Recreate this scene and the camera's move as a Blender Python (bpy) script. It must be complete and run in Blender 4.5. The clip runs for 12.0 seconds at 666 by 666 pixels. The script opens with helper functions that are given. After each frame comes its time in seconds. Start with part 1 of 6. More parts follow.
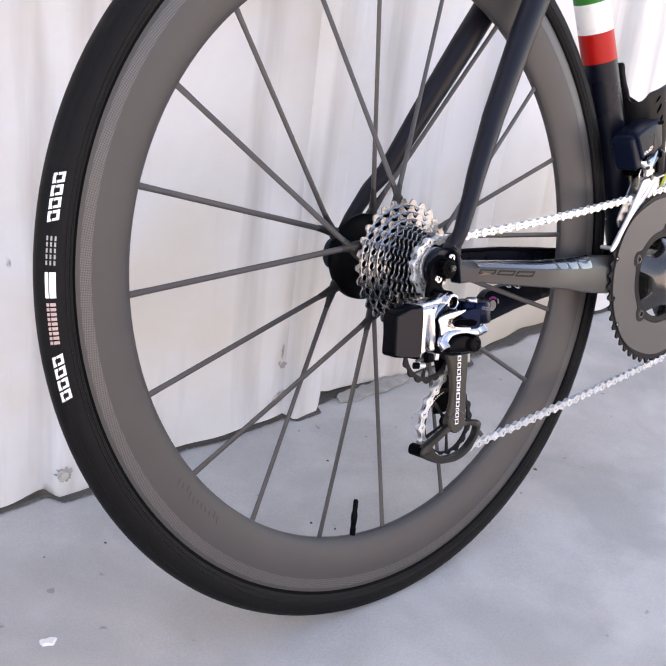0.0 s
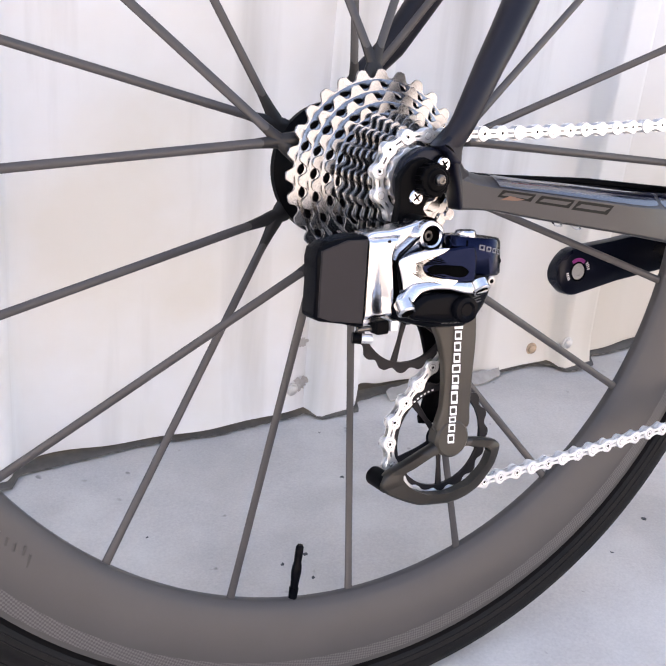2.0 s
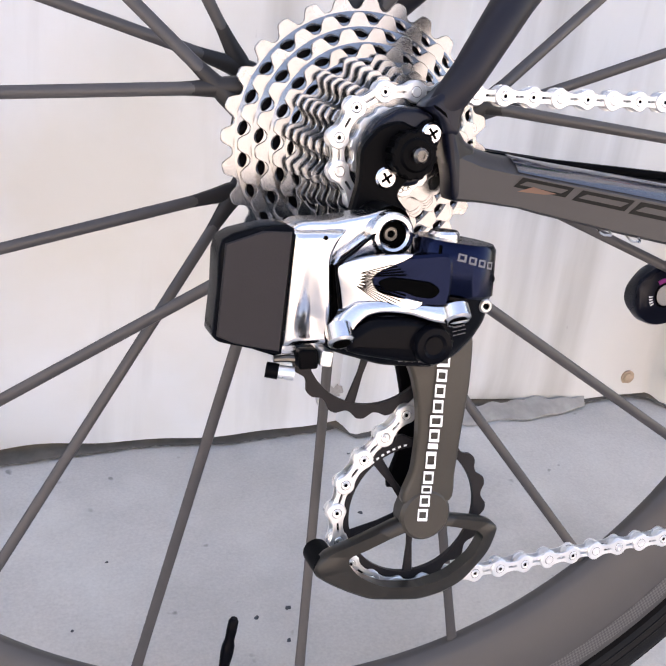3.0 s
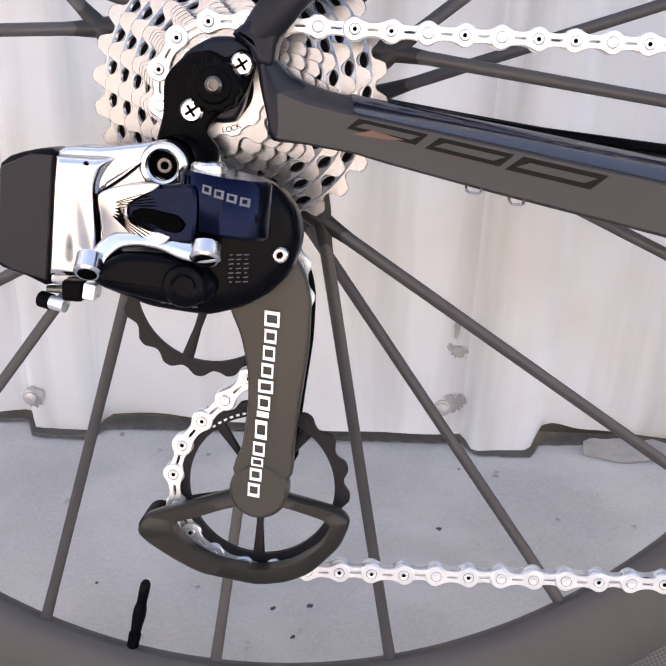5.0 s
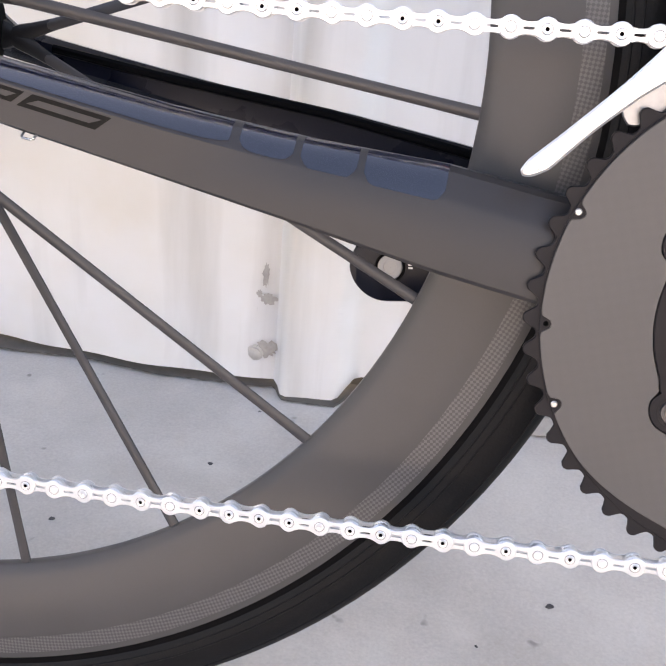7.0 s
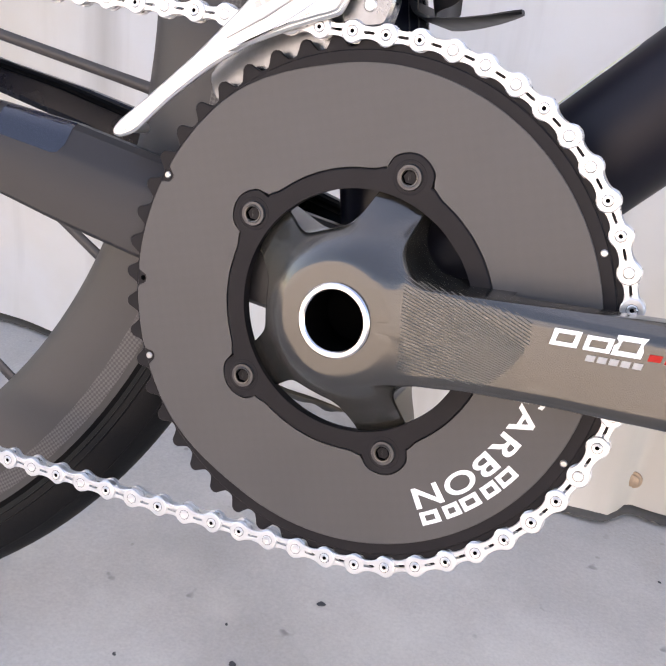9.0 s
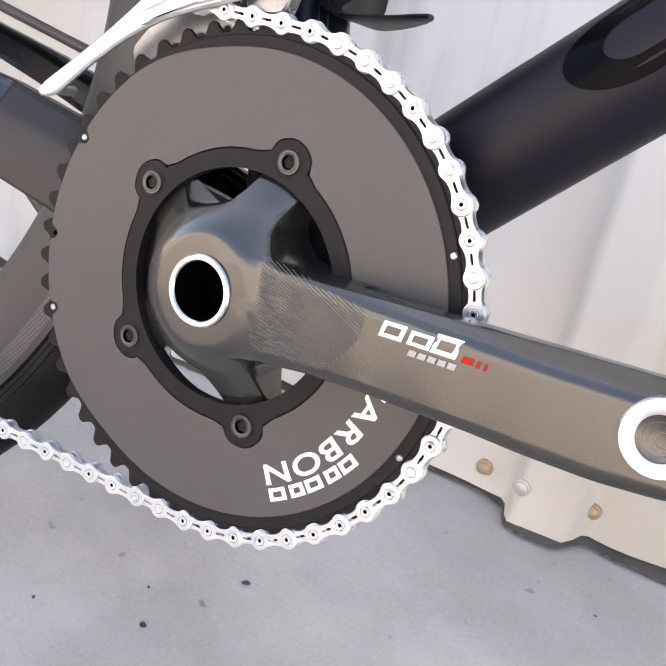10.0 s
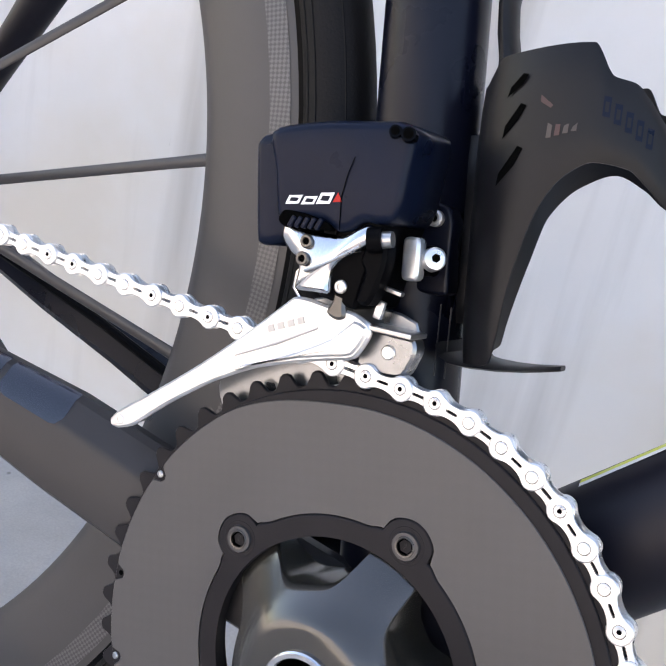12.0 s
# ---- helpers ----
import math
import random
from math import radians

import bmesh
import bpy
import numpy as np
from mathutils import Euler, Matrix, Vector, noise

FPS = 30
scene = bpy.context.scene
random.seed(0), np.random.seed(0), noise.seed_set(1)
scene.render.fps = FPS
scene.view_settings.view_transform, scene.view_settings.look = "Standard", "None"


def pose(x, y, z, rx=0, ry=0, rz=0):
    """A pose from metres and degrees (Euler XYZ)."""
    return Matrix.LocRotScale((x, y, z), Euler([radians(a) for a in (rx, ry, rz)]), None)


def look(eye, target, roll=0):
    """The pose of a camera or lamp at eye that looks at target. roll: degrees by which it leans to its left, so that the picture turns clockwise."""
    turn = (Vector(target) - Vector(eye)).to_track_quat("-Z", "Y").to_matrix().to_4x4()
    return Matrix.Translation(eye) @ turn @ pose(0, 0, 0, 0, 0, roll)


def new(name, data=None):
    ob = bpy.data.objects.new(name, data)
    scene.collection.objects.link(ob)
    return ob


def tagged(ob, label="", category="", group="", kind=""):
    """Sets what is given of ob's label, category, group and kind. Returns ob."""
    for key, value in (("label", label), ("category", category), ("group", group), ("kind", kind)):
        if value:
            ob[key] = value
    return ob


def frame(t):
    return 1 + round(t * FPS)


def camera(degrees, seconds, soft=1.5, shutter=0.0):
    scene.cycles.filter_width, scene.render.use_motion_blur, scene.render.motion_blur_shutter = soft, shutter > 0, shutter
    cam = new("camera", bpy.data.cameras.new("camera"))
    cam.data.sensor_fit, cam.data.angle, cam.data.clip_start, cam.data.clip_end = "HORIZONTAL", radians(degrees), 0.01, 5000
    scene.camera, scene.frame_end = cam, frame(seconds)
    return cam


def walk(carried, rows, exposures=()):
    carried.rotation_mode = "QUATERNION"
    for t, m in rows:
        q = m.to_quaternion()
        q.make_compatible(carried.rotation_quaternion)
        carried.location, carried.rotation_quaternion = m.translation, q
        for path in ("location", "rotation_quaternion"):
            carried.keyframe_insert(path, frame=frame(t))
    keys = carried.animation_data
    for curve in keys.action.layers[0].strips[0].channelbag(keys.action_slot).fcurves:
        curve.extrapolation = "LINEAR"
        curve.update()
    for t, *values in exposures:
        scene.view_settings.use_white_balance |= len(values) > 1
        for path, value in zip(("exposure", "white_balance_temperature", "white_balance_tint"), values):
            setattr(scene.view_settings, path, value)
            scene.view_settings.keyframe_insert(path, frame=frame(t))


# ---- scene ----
cam = camera(36.8, 12.0)
PATH = [
    (0, (-0.634, -0.552, 0.623), (0.619, 0.799, -0.154), 6.9),
    (0.5, (-0.564, -0.498, 0.582), (0.682, 0.85, -0.212), 6.6),
    (1, (-0.461, -0.472, 0.544), (0.717, 0.942, -0.24), 6.0),
    (1.5, (-0.371, -0.454, 0.506), (0.694, 1.047, -0.276), 6.5),
    (2, (-0.29, -0.424, 0.483), (0.615, 1.159, -0.34), 5.6),
    (2.5, (-0.208, -0.379, 0.46), (0.569, 1.246, -0.409), 6.2),
    (3, (-0.144, -0.33, 0.446), (0.49, 1.347, -0.44), 7.3),
    (3.2, (-0.126, -0.314, 0.44), (0.474, 1.371, -0.454), 6.9),
    (4.8, (0.045, -0.333, 0.417), (-0.041, 1.462, -0.461), 2.3),
    (5, (0.068, -0.339, 0.42), (-0.058, 1.455, -0.456), 2.4),
    (5.5, (0.127, -0.348, 0.428), (-0.053, 1.444, -0.443), 3.3),
    (6, (0.186, -0.346, 0.436), (-0.037, 1.435, -0.446), 2.6),
    (6.5, (0.233, -0.348, 0.448), (-0.052, 1.404, -0.473), 5.0),
    (7, (0.282, -0.336, 0.435), (-0.005, 1.395, -0.525), 5.0),
    (7.2, (0.303, -0.327, 0.433), (0.001, 1.409, -0.512), 5.0),
    (8.8, (0.503, -0.31, 0.434), (-0.155, 1.351, -0.465), 6.4),
    (9, (0.517, -0.305, 0.435), (-0.135, 1.356, -0.468), 7.0),
    (9.5, (0.553, -0.294, 0.436), (-0.085, 1.374, -0.465), 9.6),
    (10, (0.599, -0.278, 0.443), (-0.218, 1.301, -0.472), 11.8),
    (10.5, (0.573, -0.284, 0.428), (-0.251, 1.279, -0.51), 11.6),
    (11, (0.543, -0.244, 0.42), (-0.325, 1.342, -0.436), 11.6),
    (11.5, (0.519, -0.226, 0.443), (-0.393, 1.36, -0.365), 11.7),
    (12, (0.506, -0.231, 0.508), (-0.372, 1.388, -0.273), 12.3),
]
walk(cam, [(t, look(eye, target, roll)) for t, eye, target, roll in PATH],
     [(0, 2.40, 8750, 20), (0.5, 2.56, 8850, 20), (1.5, 2.64, 8950, 20), (2.5, 2.72, 9050, 20), (3, 2.68, 9100, 20), (5, 2.50, 9200, 20), (6, 2.64, 9350, 20), (7, 2.71, 9300, 19), (9.5, 2.55, 9150, 20), (10, 2.62, 9200, 18), (10.7, 2.57, 9250, 18), (11.5, 2.55, 8900, 18), (12, 2.41, 8350, 15)])

# ---- world and light ----
world = bpy.data.worlds.new("sky")
scene.world = world
world.use_nodes = True
wn, wl = world.node_tree.nodes, world.node_tree.links
sky = wn.new("ShaderNodeTexSky")
sky.sky_type, sky.sun_disc = "NISHITA", False
sky.sun_elevation, sky.sun_rotation = radians(42), radians(-25)
sky.air_density, sky.dust_density, sky.ozone_density = 1.0, 1.1, 1.9
wl.new(sky.outputs[0], wn["Background"].inputs["Color"])
wn["Background"].inputs["Strength"].default_value = 0.15
sun = new("sun", bpy.data.lights.new("sun", "SUN"))
sun.data.energy, sun.data.angle, sun.data.color = 4.6, radians(0.6), (1.0, 0.93, 0.82)
sun.matrix_world = look((-1.57, 3.37, 3.35), (0, 0, 0))



# ---- materials ----
def material(name, color, rough=0.5, metal=0.0, vary=0.12, scale=60.0, bump=0.0, bscale=400.0, coat=0.0, spec=0.5, rvary=0.08, fine=True):
    """A surface with variation at two scales, fine relief and uneven gloss."""
    m = bpy.data.materials.new(name)
    m.use_nodes = True
    n, l = m.node_tree.nodes, m.node_tree.links
    p = n["Principled BSDF"]
    p.inputs["Metallic"].default_value = metal
    p.inputs["Specular IOR Level"].default_value = spec
    p.inputs["Coat Weight"].default_value = coat
    p.inputs["Coat Roughness"].default_value = 0.08
    tc = n.new("ShaderNodeTexCoord")
    big = n.new("ShaderNodeTexNoise")
    big.inputs["Scale"].default_value, big.inputs["Detail"].default_value = scale, 6.0
    l.new(tc.outputs["Object"], big.inputs["Vector"])
    small = n.new("ShaderNodeTexNoise")
    small.inputs["Scale"].default_value, small.inputs["Detail"].default_value = bscale, 3.0
    l.new(tc.outputs["Object"], small.inputs["Vector"])
    mix = n.new("ShaderNodeMix")
    mix.data_type = "RGBA"
    c = Vector(color)
    mix.inputs["A"].default_value = (*(c * (1 - vary)), 1)
    mix.inputs["B"].default_value = (*[min(1.0, v) for v in c * (1 + vary)], 1)
    add = n.new("ShaderNodeMath")
    add.operation = "MULTIPLY_ADD"
    l.new(small.outputs[0], add.inputs[0])
    add.inputs[1].default_value = 0.4 if fine else 0.0
    sub = n.new("ShaderNodeMath")
    sub.operation = "SUBTRACT"
    l.new(big.outputs[0], sub.inputs[0])
    sub.inputs[1].default_value = 0.2 if fine else 0.0
    l.new(sub.outputs[0], add.inputs[2])
    l.new(add.outputs[0], mix.inputs["Factor"])
    l.new(mix.outputs["Result"], p.inputs["Base Color"])
    ro = n.new("ShaderNodeMath")
    ro.operation = "MULTIPLY_ADD"
    l.new(big.outputs[0], ro.inputs[0])
    ro.inputs[1].default_value, ro.inputs[2].default_value = 2 * rvary, rough - rvary
    l.new(ro.outputs[0], p.inputs["Roughness"])
    if bump:
        b = n.new("ShaderNodeBump")
        b.inputs["Strength"].default_value, b.inputs["Distance"].default_value = bump, 0.0005
        l.new(small.outputs[0], b.inputs["Height"])
        l.new(b.outputs[0], p.inputs["Normal"])
    return m


def nodes_of(m):
    return m.node_tree.nodes, m.node_tree.links, m.node_tree.nodes["Principled BSDF"]


RUBBER = material("tyre_rubber", (0.0055, 0.0052, 0.0055), 0.55, bump=0.3, bscale=900, vary=0.25, spec=0.12)
RIM = material("carbon_rim", (0.053, 0.049, 0.048), 0.40, vary=0.14, scale=25, bump=0.03, bscale=1500, spec=0.3)
CARBON = material("carbon_satin", (0.094, 0.087, 0.080), 0.42, vary=0.10, scale=30, bump=0.04, bscale=1500, spec=0.35)
FRAME = material("frame_paint", (0.0036, 0.0046, 0.0105), 0.28, vary=0.2, scale=20, spec=0.18)
# black parts; also fills the cassette's recesses in place of their shade
BLACK = material("black_anodised_and_recess_shade", (0.002, 0.002, 0.0025), 0.38, vary=0.2, bump=0.05, spec=0.025)
RINGM = material("ring_anodised", (0.017, 0.0152, 0.0163), 0.42, vary=0.15, bump=0.06, spec=0.1)
PLASTIC = material("black_plastic", (0.002, 0.0022, 0.0034), 0.2, vary=0.2, bump=0.06, bscale=1200, spec=0.04)
BATTERY = material("battery_plastic", (0.020, 0.0175, 0.019), 0.5, vary=0.12, bump=0.12, bscale=1500, spec=0.15)
SILVER = material("silver_alloy", (0.56, 0.56, 0.575), 0.2, metal=1.0, vary=0.1, rvary=0.06)
BRUSHED = material("brushed_alloy", (0.68, 0.67, 0.66), 0.36, metal=0.85, vary=0.1, rvary=0.08, scale=150)
STEEL = material("sprocket_steel", (0.28, 0.28, 0.285), 0.24, metal=1.0, vary=0.3, rvary=0.12, scale=90)
CHAIN = material("chain_nickel", (0.68, 0.68, 0.68), 0.30, metal=0.75, vary=0.1, rvary=0.1, scale=200, spec=0.8)
NAVY = material("navy_anodised", (0.0040, 0.0068, 0.021), 0.2, metal=0.95, vary=0.12)
CAGE = material("cage_carbon", (0.036, 0.031, 0.025), 0.36, vary=0.25, scale=35, bump=0.05, bscale=1200, spec=0.3)
ARM = material("crank_carbon", (0.0165, 0.0145, 0.0115), 0.24, vary=0.12, scale=45, coat=0.35, spec=0.8, rvary=0.02, fine=False)
# near-black without gloss: puts the shade of holes and gaps into colour
HOLE = material("hole_and_gap_shade", (0.002, 0.002, 0.002), 0.9, spec=0.0)
WHITE = material("white_print", (0.8, 0.8, 0.79), 0.45, vary=0.04)
HATCHM = material("fine_line_print", (0.085, 0.080, 0.073), 0.4, vary=0.1)
GREYP = material("grey_print", (0.35, 0.34, 0.33), 0.45, vary=0.06)
RED = material("red_paint", (0.40, 0.006, 0.004), 0.4, vary=0.06, spec=0.25)
WHITEP = material("white_paint", (0.75, 0.75, 0.73), 0.3, vary=0.03, coat=0.3)
GREEN = material("green_paint", (0.008, 0.17, 0.022), 0.4, vary=0.06, spec=0.25)
YELLOW = material("yellow_print", (0.6, 0.62, 0.04), 0.4)
FILM = material("clear_film", (0.006, 0.007, 0.016), 0.12, vary=0.3, scale=40, coat=0.65, spec=0.5)
HOLDER = material("bottle_cage_carbon", (0.007, 0.007, 0.0085), 0.40, vary=0.2, scale=40, spec=0.2)
SPOKEM = material("spoke_carbon", (0.044, 0.041, 0.042), 0.36, vary=0.2, scale=60, spec=0.35)
SCRIPT = material("dark_grey_print", (0.03, 0.027, 0.025), 0.5, vary=0.1)
DIMRED = material("dull_red_print", (0.03, 0.005, 0.005), 0.4, vary=0.15)
TAUPE = material("taupe_print", (0.032, 0.023, 0.02), 0.45, vary=0.4, scale=300)
PINKP = material("pinkish_print", (0.5, 0.36, 0.33), 0.5, vary=0.15)
PLATEM = material("satin_plate", (0.62, 0.615, 0.61), 0.36, metal=0.8, vary=0.2, rvary=0.1, scale=120)
SMALLP = material("faint_print", (0.09, 0.09, 0.10), 0.5)
DARKST = material("dark_steel", (0.10, 0.095, 0.09), 0.3, metal=0.9, vary=0.3, scale=150)
FDM = material("navy_plastic", (0.003, 0.006, 0.0165), 0.30, vary=0.2, bump=0.06, bscale=1200, spec=0.12)
LOOPM = material("loop_carbon", (0.014, 0.012, 0.010), 0.32, vary=0.25, scale=60, spec=0.3)
GLOSSB = material("gloss_black_print", (0.003, 0.003, 0.0035), 0.34, vary=0.3, spec=0.09)
SILVERD = material("worn_alloy", (0.45, 0.44, 0.43), 0.3, metal=0.9, vary=0.15, rvary=0.08, scale=120)
MAGENTA = material("magenta_anodised", (0.30, 0.035, 0.22), 0.4, metal=0.2, vary=0.1)
ORANGE = material("dark_orange_print", (0.085, 0.028, 0.010), 0.4, vary=0.3, scale=150)
ROOTM = material("dark_spoke_root", (0.016, 0.0145, 0.0145), 0.4, vary=0.3, scale=60, spec=0.25)
STAYPAINT = material("satin_dark_paint", (0.0072, 0.0068, 0.0112), 0.42, vary=0.15, scale=20, spec=0.2)
STAYM = material("stay_carbon", (0.031, 0.029, 0.030), 0.34, vary=0.10, scale=30, bump=0.03, bscale=1500, spec=0.24)


def panel_carbon():
    """Satin carbon with a faint regular weave."""
    m = material("panel_carbon", (0.071, 0.0655, 0.063), 0.42, vary=0.10, scale=30, bump=0.04, bscale=1500, spec=0.35)
    n, l, p = nodes_of(m)
    base = p.inputs["Base Color"].links[0].from_socket
    tc = n.new("ShaderNodeTexCoord")
    prev = base
    for turn in (20.0, 110.0):
        mp = n.new("ShaderNodeMapping")
        mp.inputs["Rotation"].default_value = (0, radians(turn), 0)
        l.new(tc.outputs["Object"], mp.inputs["Vector"])
        wave = n.new("ShaderNodeTexWave")
        wave.inputs["Scale"].default_value, wave.inputs["Distortion"].default_value = 70.0, 0.4
        l.new(mp.outputs[0], wave.inputs["Vector"])
        mul = n.new("ShaderNodeMapRange")
        mul.inputs["To Min"].default_value, mul.inputs["To Max"].default_value = 0.99, 1.008
        l.new(wave.outputs["Fac"], mul.inputs["Value"])
        sc = n.new("ShaderNodeVectorMath")
        sc.operation = "SCALE"
        l.new(prev, sc.inputs[0])
        l.new(mul.outputs["Result"], sc.inputs["Scale"])
        prev = sc.outputs["Vector"]
    l.new(prev, p.inputs["Base Color"])
    return m


PANELM = panel_carbon()


# ---- mesh helpers; bicycle meshes are written in millimetres ----
def link_mesh(name, verts, faces, mat, parent, label="", unit=0.001, sharp=32.0, uv=None, mats=None):
    me = bpy.data.meshes.new(name)
    me.from_pydata([tuple(c * unit for c in v) for v in verts], [], faces)
    me.materials.append(mat)
    for extra in mats or ():
        me.materials.append(extra)
    bm = bmesh.new()
    bm.from_mesh(me)
    bmesh.ops.recalc_face_normals(bm, faces=bm.faces)
    bm.to_mesh(me)
    bm.free()
    if uv:
        layer = me.uv_layers.new(name="uv")
        for loop in me.loops:
            layer.data[loop.index].uv = uv[loop.vertex_index]
    me.shade_smooth()
    me.set_sharp_from_angle(angle=radians(sharp))
    ob = new(name, me)
    if parent:
        ob.parent = parent
    if label:
        tagged(ob, label)
    return ob


def merge(*geos):
    verts, faces = [], []
    for v, f in geos:
        k = len(verts)
        verts += v
        faces += [tuple(i + k for i in q) for q in f]
    return verts, faces


def shift(geo, m):
    return [tuple(m @ Vector(v)) for v in geo[0]], geo[1]


def loft(rings, caps=True, closed=False):
    n = len(rings[0])
    verts = [tuple(p) for r in rings for p in r]
    faces = []
    last = len(rings) if closed else len(rings) - 1
    for i in range(last):
        j = (i + 1) % len(rings)
        for k in range(n):
            faces.append((i * n + k, i * n + (k + 1) % n, j * n + (k + 1) % n, j * n + k))
    if caps and not closed:
        faces.append(tuple(range(n)))
        faces.append(tuple(range((len(rings) - 1) * n, len(rings) * n)))
    return verts, faces


def lathe(profile, cx, cz, n=96, closed=False):
    """Turns (r, y) pairs about the axis along y through (cx, cz)."""
    rings = []
    for i in range(n):
        a = 2 * math.pi * i / n
        rings.append([(cx + r * math.cos(a), y, cz + r * math.sin(a)) for r, y in profile])
    verts = [p for r in rings for p in r]
    m = len(profile)
    faces = []
    for i in range(n):
        j = (i + 1) % n
        for k in range(m if closed else m - 1):
            q = (k + 1) % m
            faces.append((i * m + k, j * m + k, j * m + q, i * m + q))
    return verts, faces


def polar(rin, rout, y0, y1, cx, cz, ch=0.0, phase=0.0):
    """A flat ring between two lists of radii, from y0 to y1, with chamfered outer edges."""
    n = len(rout)
    verts = []
    for i in range(n):
        a = phase + 2 * math.pi * i / n
        c, s = math.cos(a), math.sin(a)
        for r, y in ((rin[i], y0), (rout[i] - ch, y0), (rout[i], y0 + ch), (rout[i], y1 - ch), (rout[i] - ch, y1), (rin[i], y1)):
            verts.append((cx + r * c, y, cz + r * s))
    faces = []
    for i in range(n):
        j = (i + 1) % n
        for k in range(6):
            q = (k + 1) % 6
            faces.append((i * 6 + k, j * 6 + k, j * 6 + q, i * 6 + q))
    return verts, faces


def plate(outline, y0, y1, ch=0.6, tilt=None):
    """A plate over an outline in x and z, chamfered round both faces; tilt(x, z) adds to y."""
    n = len(outline)
    dirs = []
    for i in range(n):
        a, b, c = Vector(outline[i - 1]), Vector(outline[i]), Vector(outline[(i + 1) % n])
        d1, d2 = (b - a).normalized(), (c - b).normalized()
        nrm = Vector((-(d1 + d2).y, (d1 + d2).x))
        dirs.append(nrm.normalized() if nrm.length > 1e-6 else Vector((0, 0)))
    area = sum(outline[i - 1][0] * outline[i][1] - outline[i][0] * outline[i - 1][1] for i in range(n))
    sg = 1 if area > 0 else -1
    add = tilt or (lambda x, z: 0.0)
    steps = 4 if ch >= 1.5 else 1
    rings = []

    def ring_at(inset, y):
        pts = [Vector(outline[i]) + dirs[i] * inset * sg for i in range(n)]
        return [(p[0], y + add(p[0], p[1]), p[1]) for p in pts]

    for k in range(steps + 1):
        a = math.pi / 2 * (1 - k / steps)
        rings.append(ring_at(ch * (1 - math.cos(a)), y0 + ch * (1 - math.sin(a))))
    rings.append(ring_at(0.0, y1 - min(ch, 0.8)))
    rings.append(ring_at(min(ch, 0.8), y1))
    return loft(rings)


def smooth_outline(pts, steps=6):
    """A closed Catmull-Rom curve through points."""
    out, n = [], len(pts)

    def tangent_at(k):
        a, b, c = (Vector(pts[(k + d) % n]) for d in (-1, 0, 1))
        d = c - a
        return d.normalized() * min((b - a).length, (c - b).length) * 0.75 if d.length else d

    for i in range(n):
        p1, p2 = Vector(pts[i]), Vector(pts[(i + 1) % n])
        m1, m2 = tangent_at(i), tangent_at(i + 1)
        for s in range(steps):
            t = s / steps
            q = (2 * t**3 - 3 * t * t + 1) * p1 + (t**3 - 2 * t * t + t) * m1 + (3 * t * t - 2 * t**3) * p2 + (t**3 - t * t) * m2
            out.append(tuple(q))
    return out


def tube(path, radii, n=16, flat=None, caps=True, up=(0, 1, 0)):
    """A tube along points; radii in its plane across up, flat: radii along up."""
    rings = []
    flat = flat or radii
    for i, p in enumerate(path):
        p = Vector(p)
        d = (Vector(path[min(i + 1, len(path) - 1)]) - Vector(path[max(i - 1, 0)])).normalized()
        u = Vector(up)
        u = (u - d * u.dot(d)).normalized()
        v = d.cross(u)
        rings.append([tuple(p + v * radii[i] * math.cos(a) + u * flat[i] * math.sin(a)) for a in (2 * math.pi * k / n for k in range(n))])
    return loft(rings, caps)


def disc(cx, y0, y1, cz, r, ch=0.4, n=24, hole=0.0, depth=1.0):
    """A turned head: chamfered disc from y0 (outer face) to y1, with an optional bore in its outer face."""
    prof = [(r * 0.02, y1), (r, y1), (r, y0 + ch), (r - ch, y0)]
    if hole:
        prof += [(hole, y0), (hole, y0 + depth), (hole * 0.02, y0 + depth)]
    else:
        prof += [(r * 0.02, y0)]
    return lathe(prof, cx, cz, n)


def box(x0, x1, y0, y1, z0, z1, b=0.0):
    bm = bmesh.new()
    bmesh.ops.create_cube(bm, size=1.0)
    for v in bm.verts:
        v.co = Vector(((x0 + x1) / 2 + v.co.x * (x1 - x0), (y0 + y1) / 2 + v.co.y * (y1 - y0), (z0 + z1) / 2 + v.co.z * (z1 - z0)))
    if b:
        bmesh.ops.bevel(bm, geom=list(bm.edges), offset=b, segments=3, profile=0.6, affect="EDGES", clamp_overlap=True)
    verts = [tuple(v.co) for v in bm.verts]
    faces = [tuple(v.index for v in f.verts) for f in bm.faces]
    bm.free()
    return verts, faces


def ray_radii(outline, cx, cz, n):
    """Distances from a centre to a closed outline at n even angles."""
    out = []
    for k in range(n):
        a = 2 * math.pi * k / n
        c, s = math.cos(a), math.sin(a)
        best = 0.0
        for i in range(len(outline)):
            (x1, z1), (x2, z2) = outline[i - 1], outline[i]
            u1, v1 = (x1 - cx) * c + (z1 - cz) * s, -(x1 - cx) * s + (z1 - cz) * c
            u2, v2 = (x2 - cx) * c + (z2 - cz) * s, -(x2 - cx) * s + (z2 - cz) * c
            if v1 * v2 <= 0 and v1 != v2:
                u = u1 - v1 * (u2 - u1) / (v2 - v1)
                best = max(best, u)
        out.append(best)
    return out


def toothed(teeth, pitch_r, root=3.6, tip=2.6, per=10):
    shape = [0.0, 0.04, 0.2, 0.55, 0.9, 1.0, 1.0, 0.9, 0.55, 0.2]
    return [pitch_r - root + (root + tip) * shape[i % per] for i in range(teeth * per)]


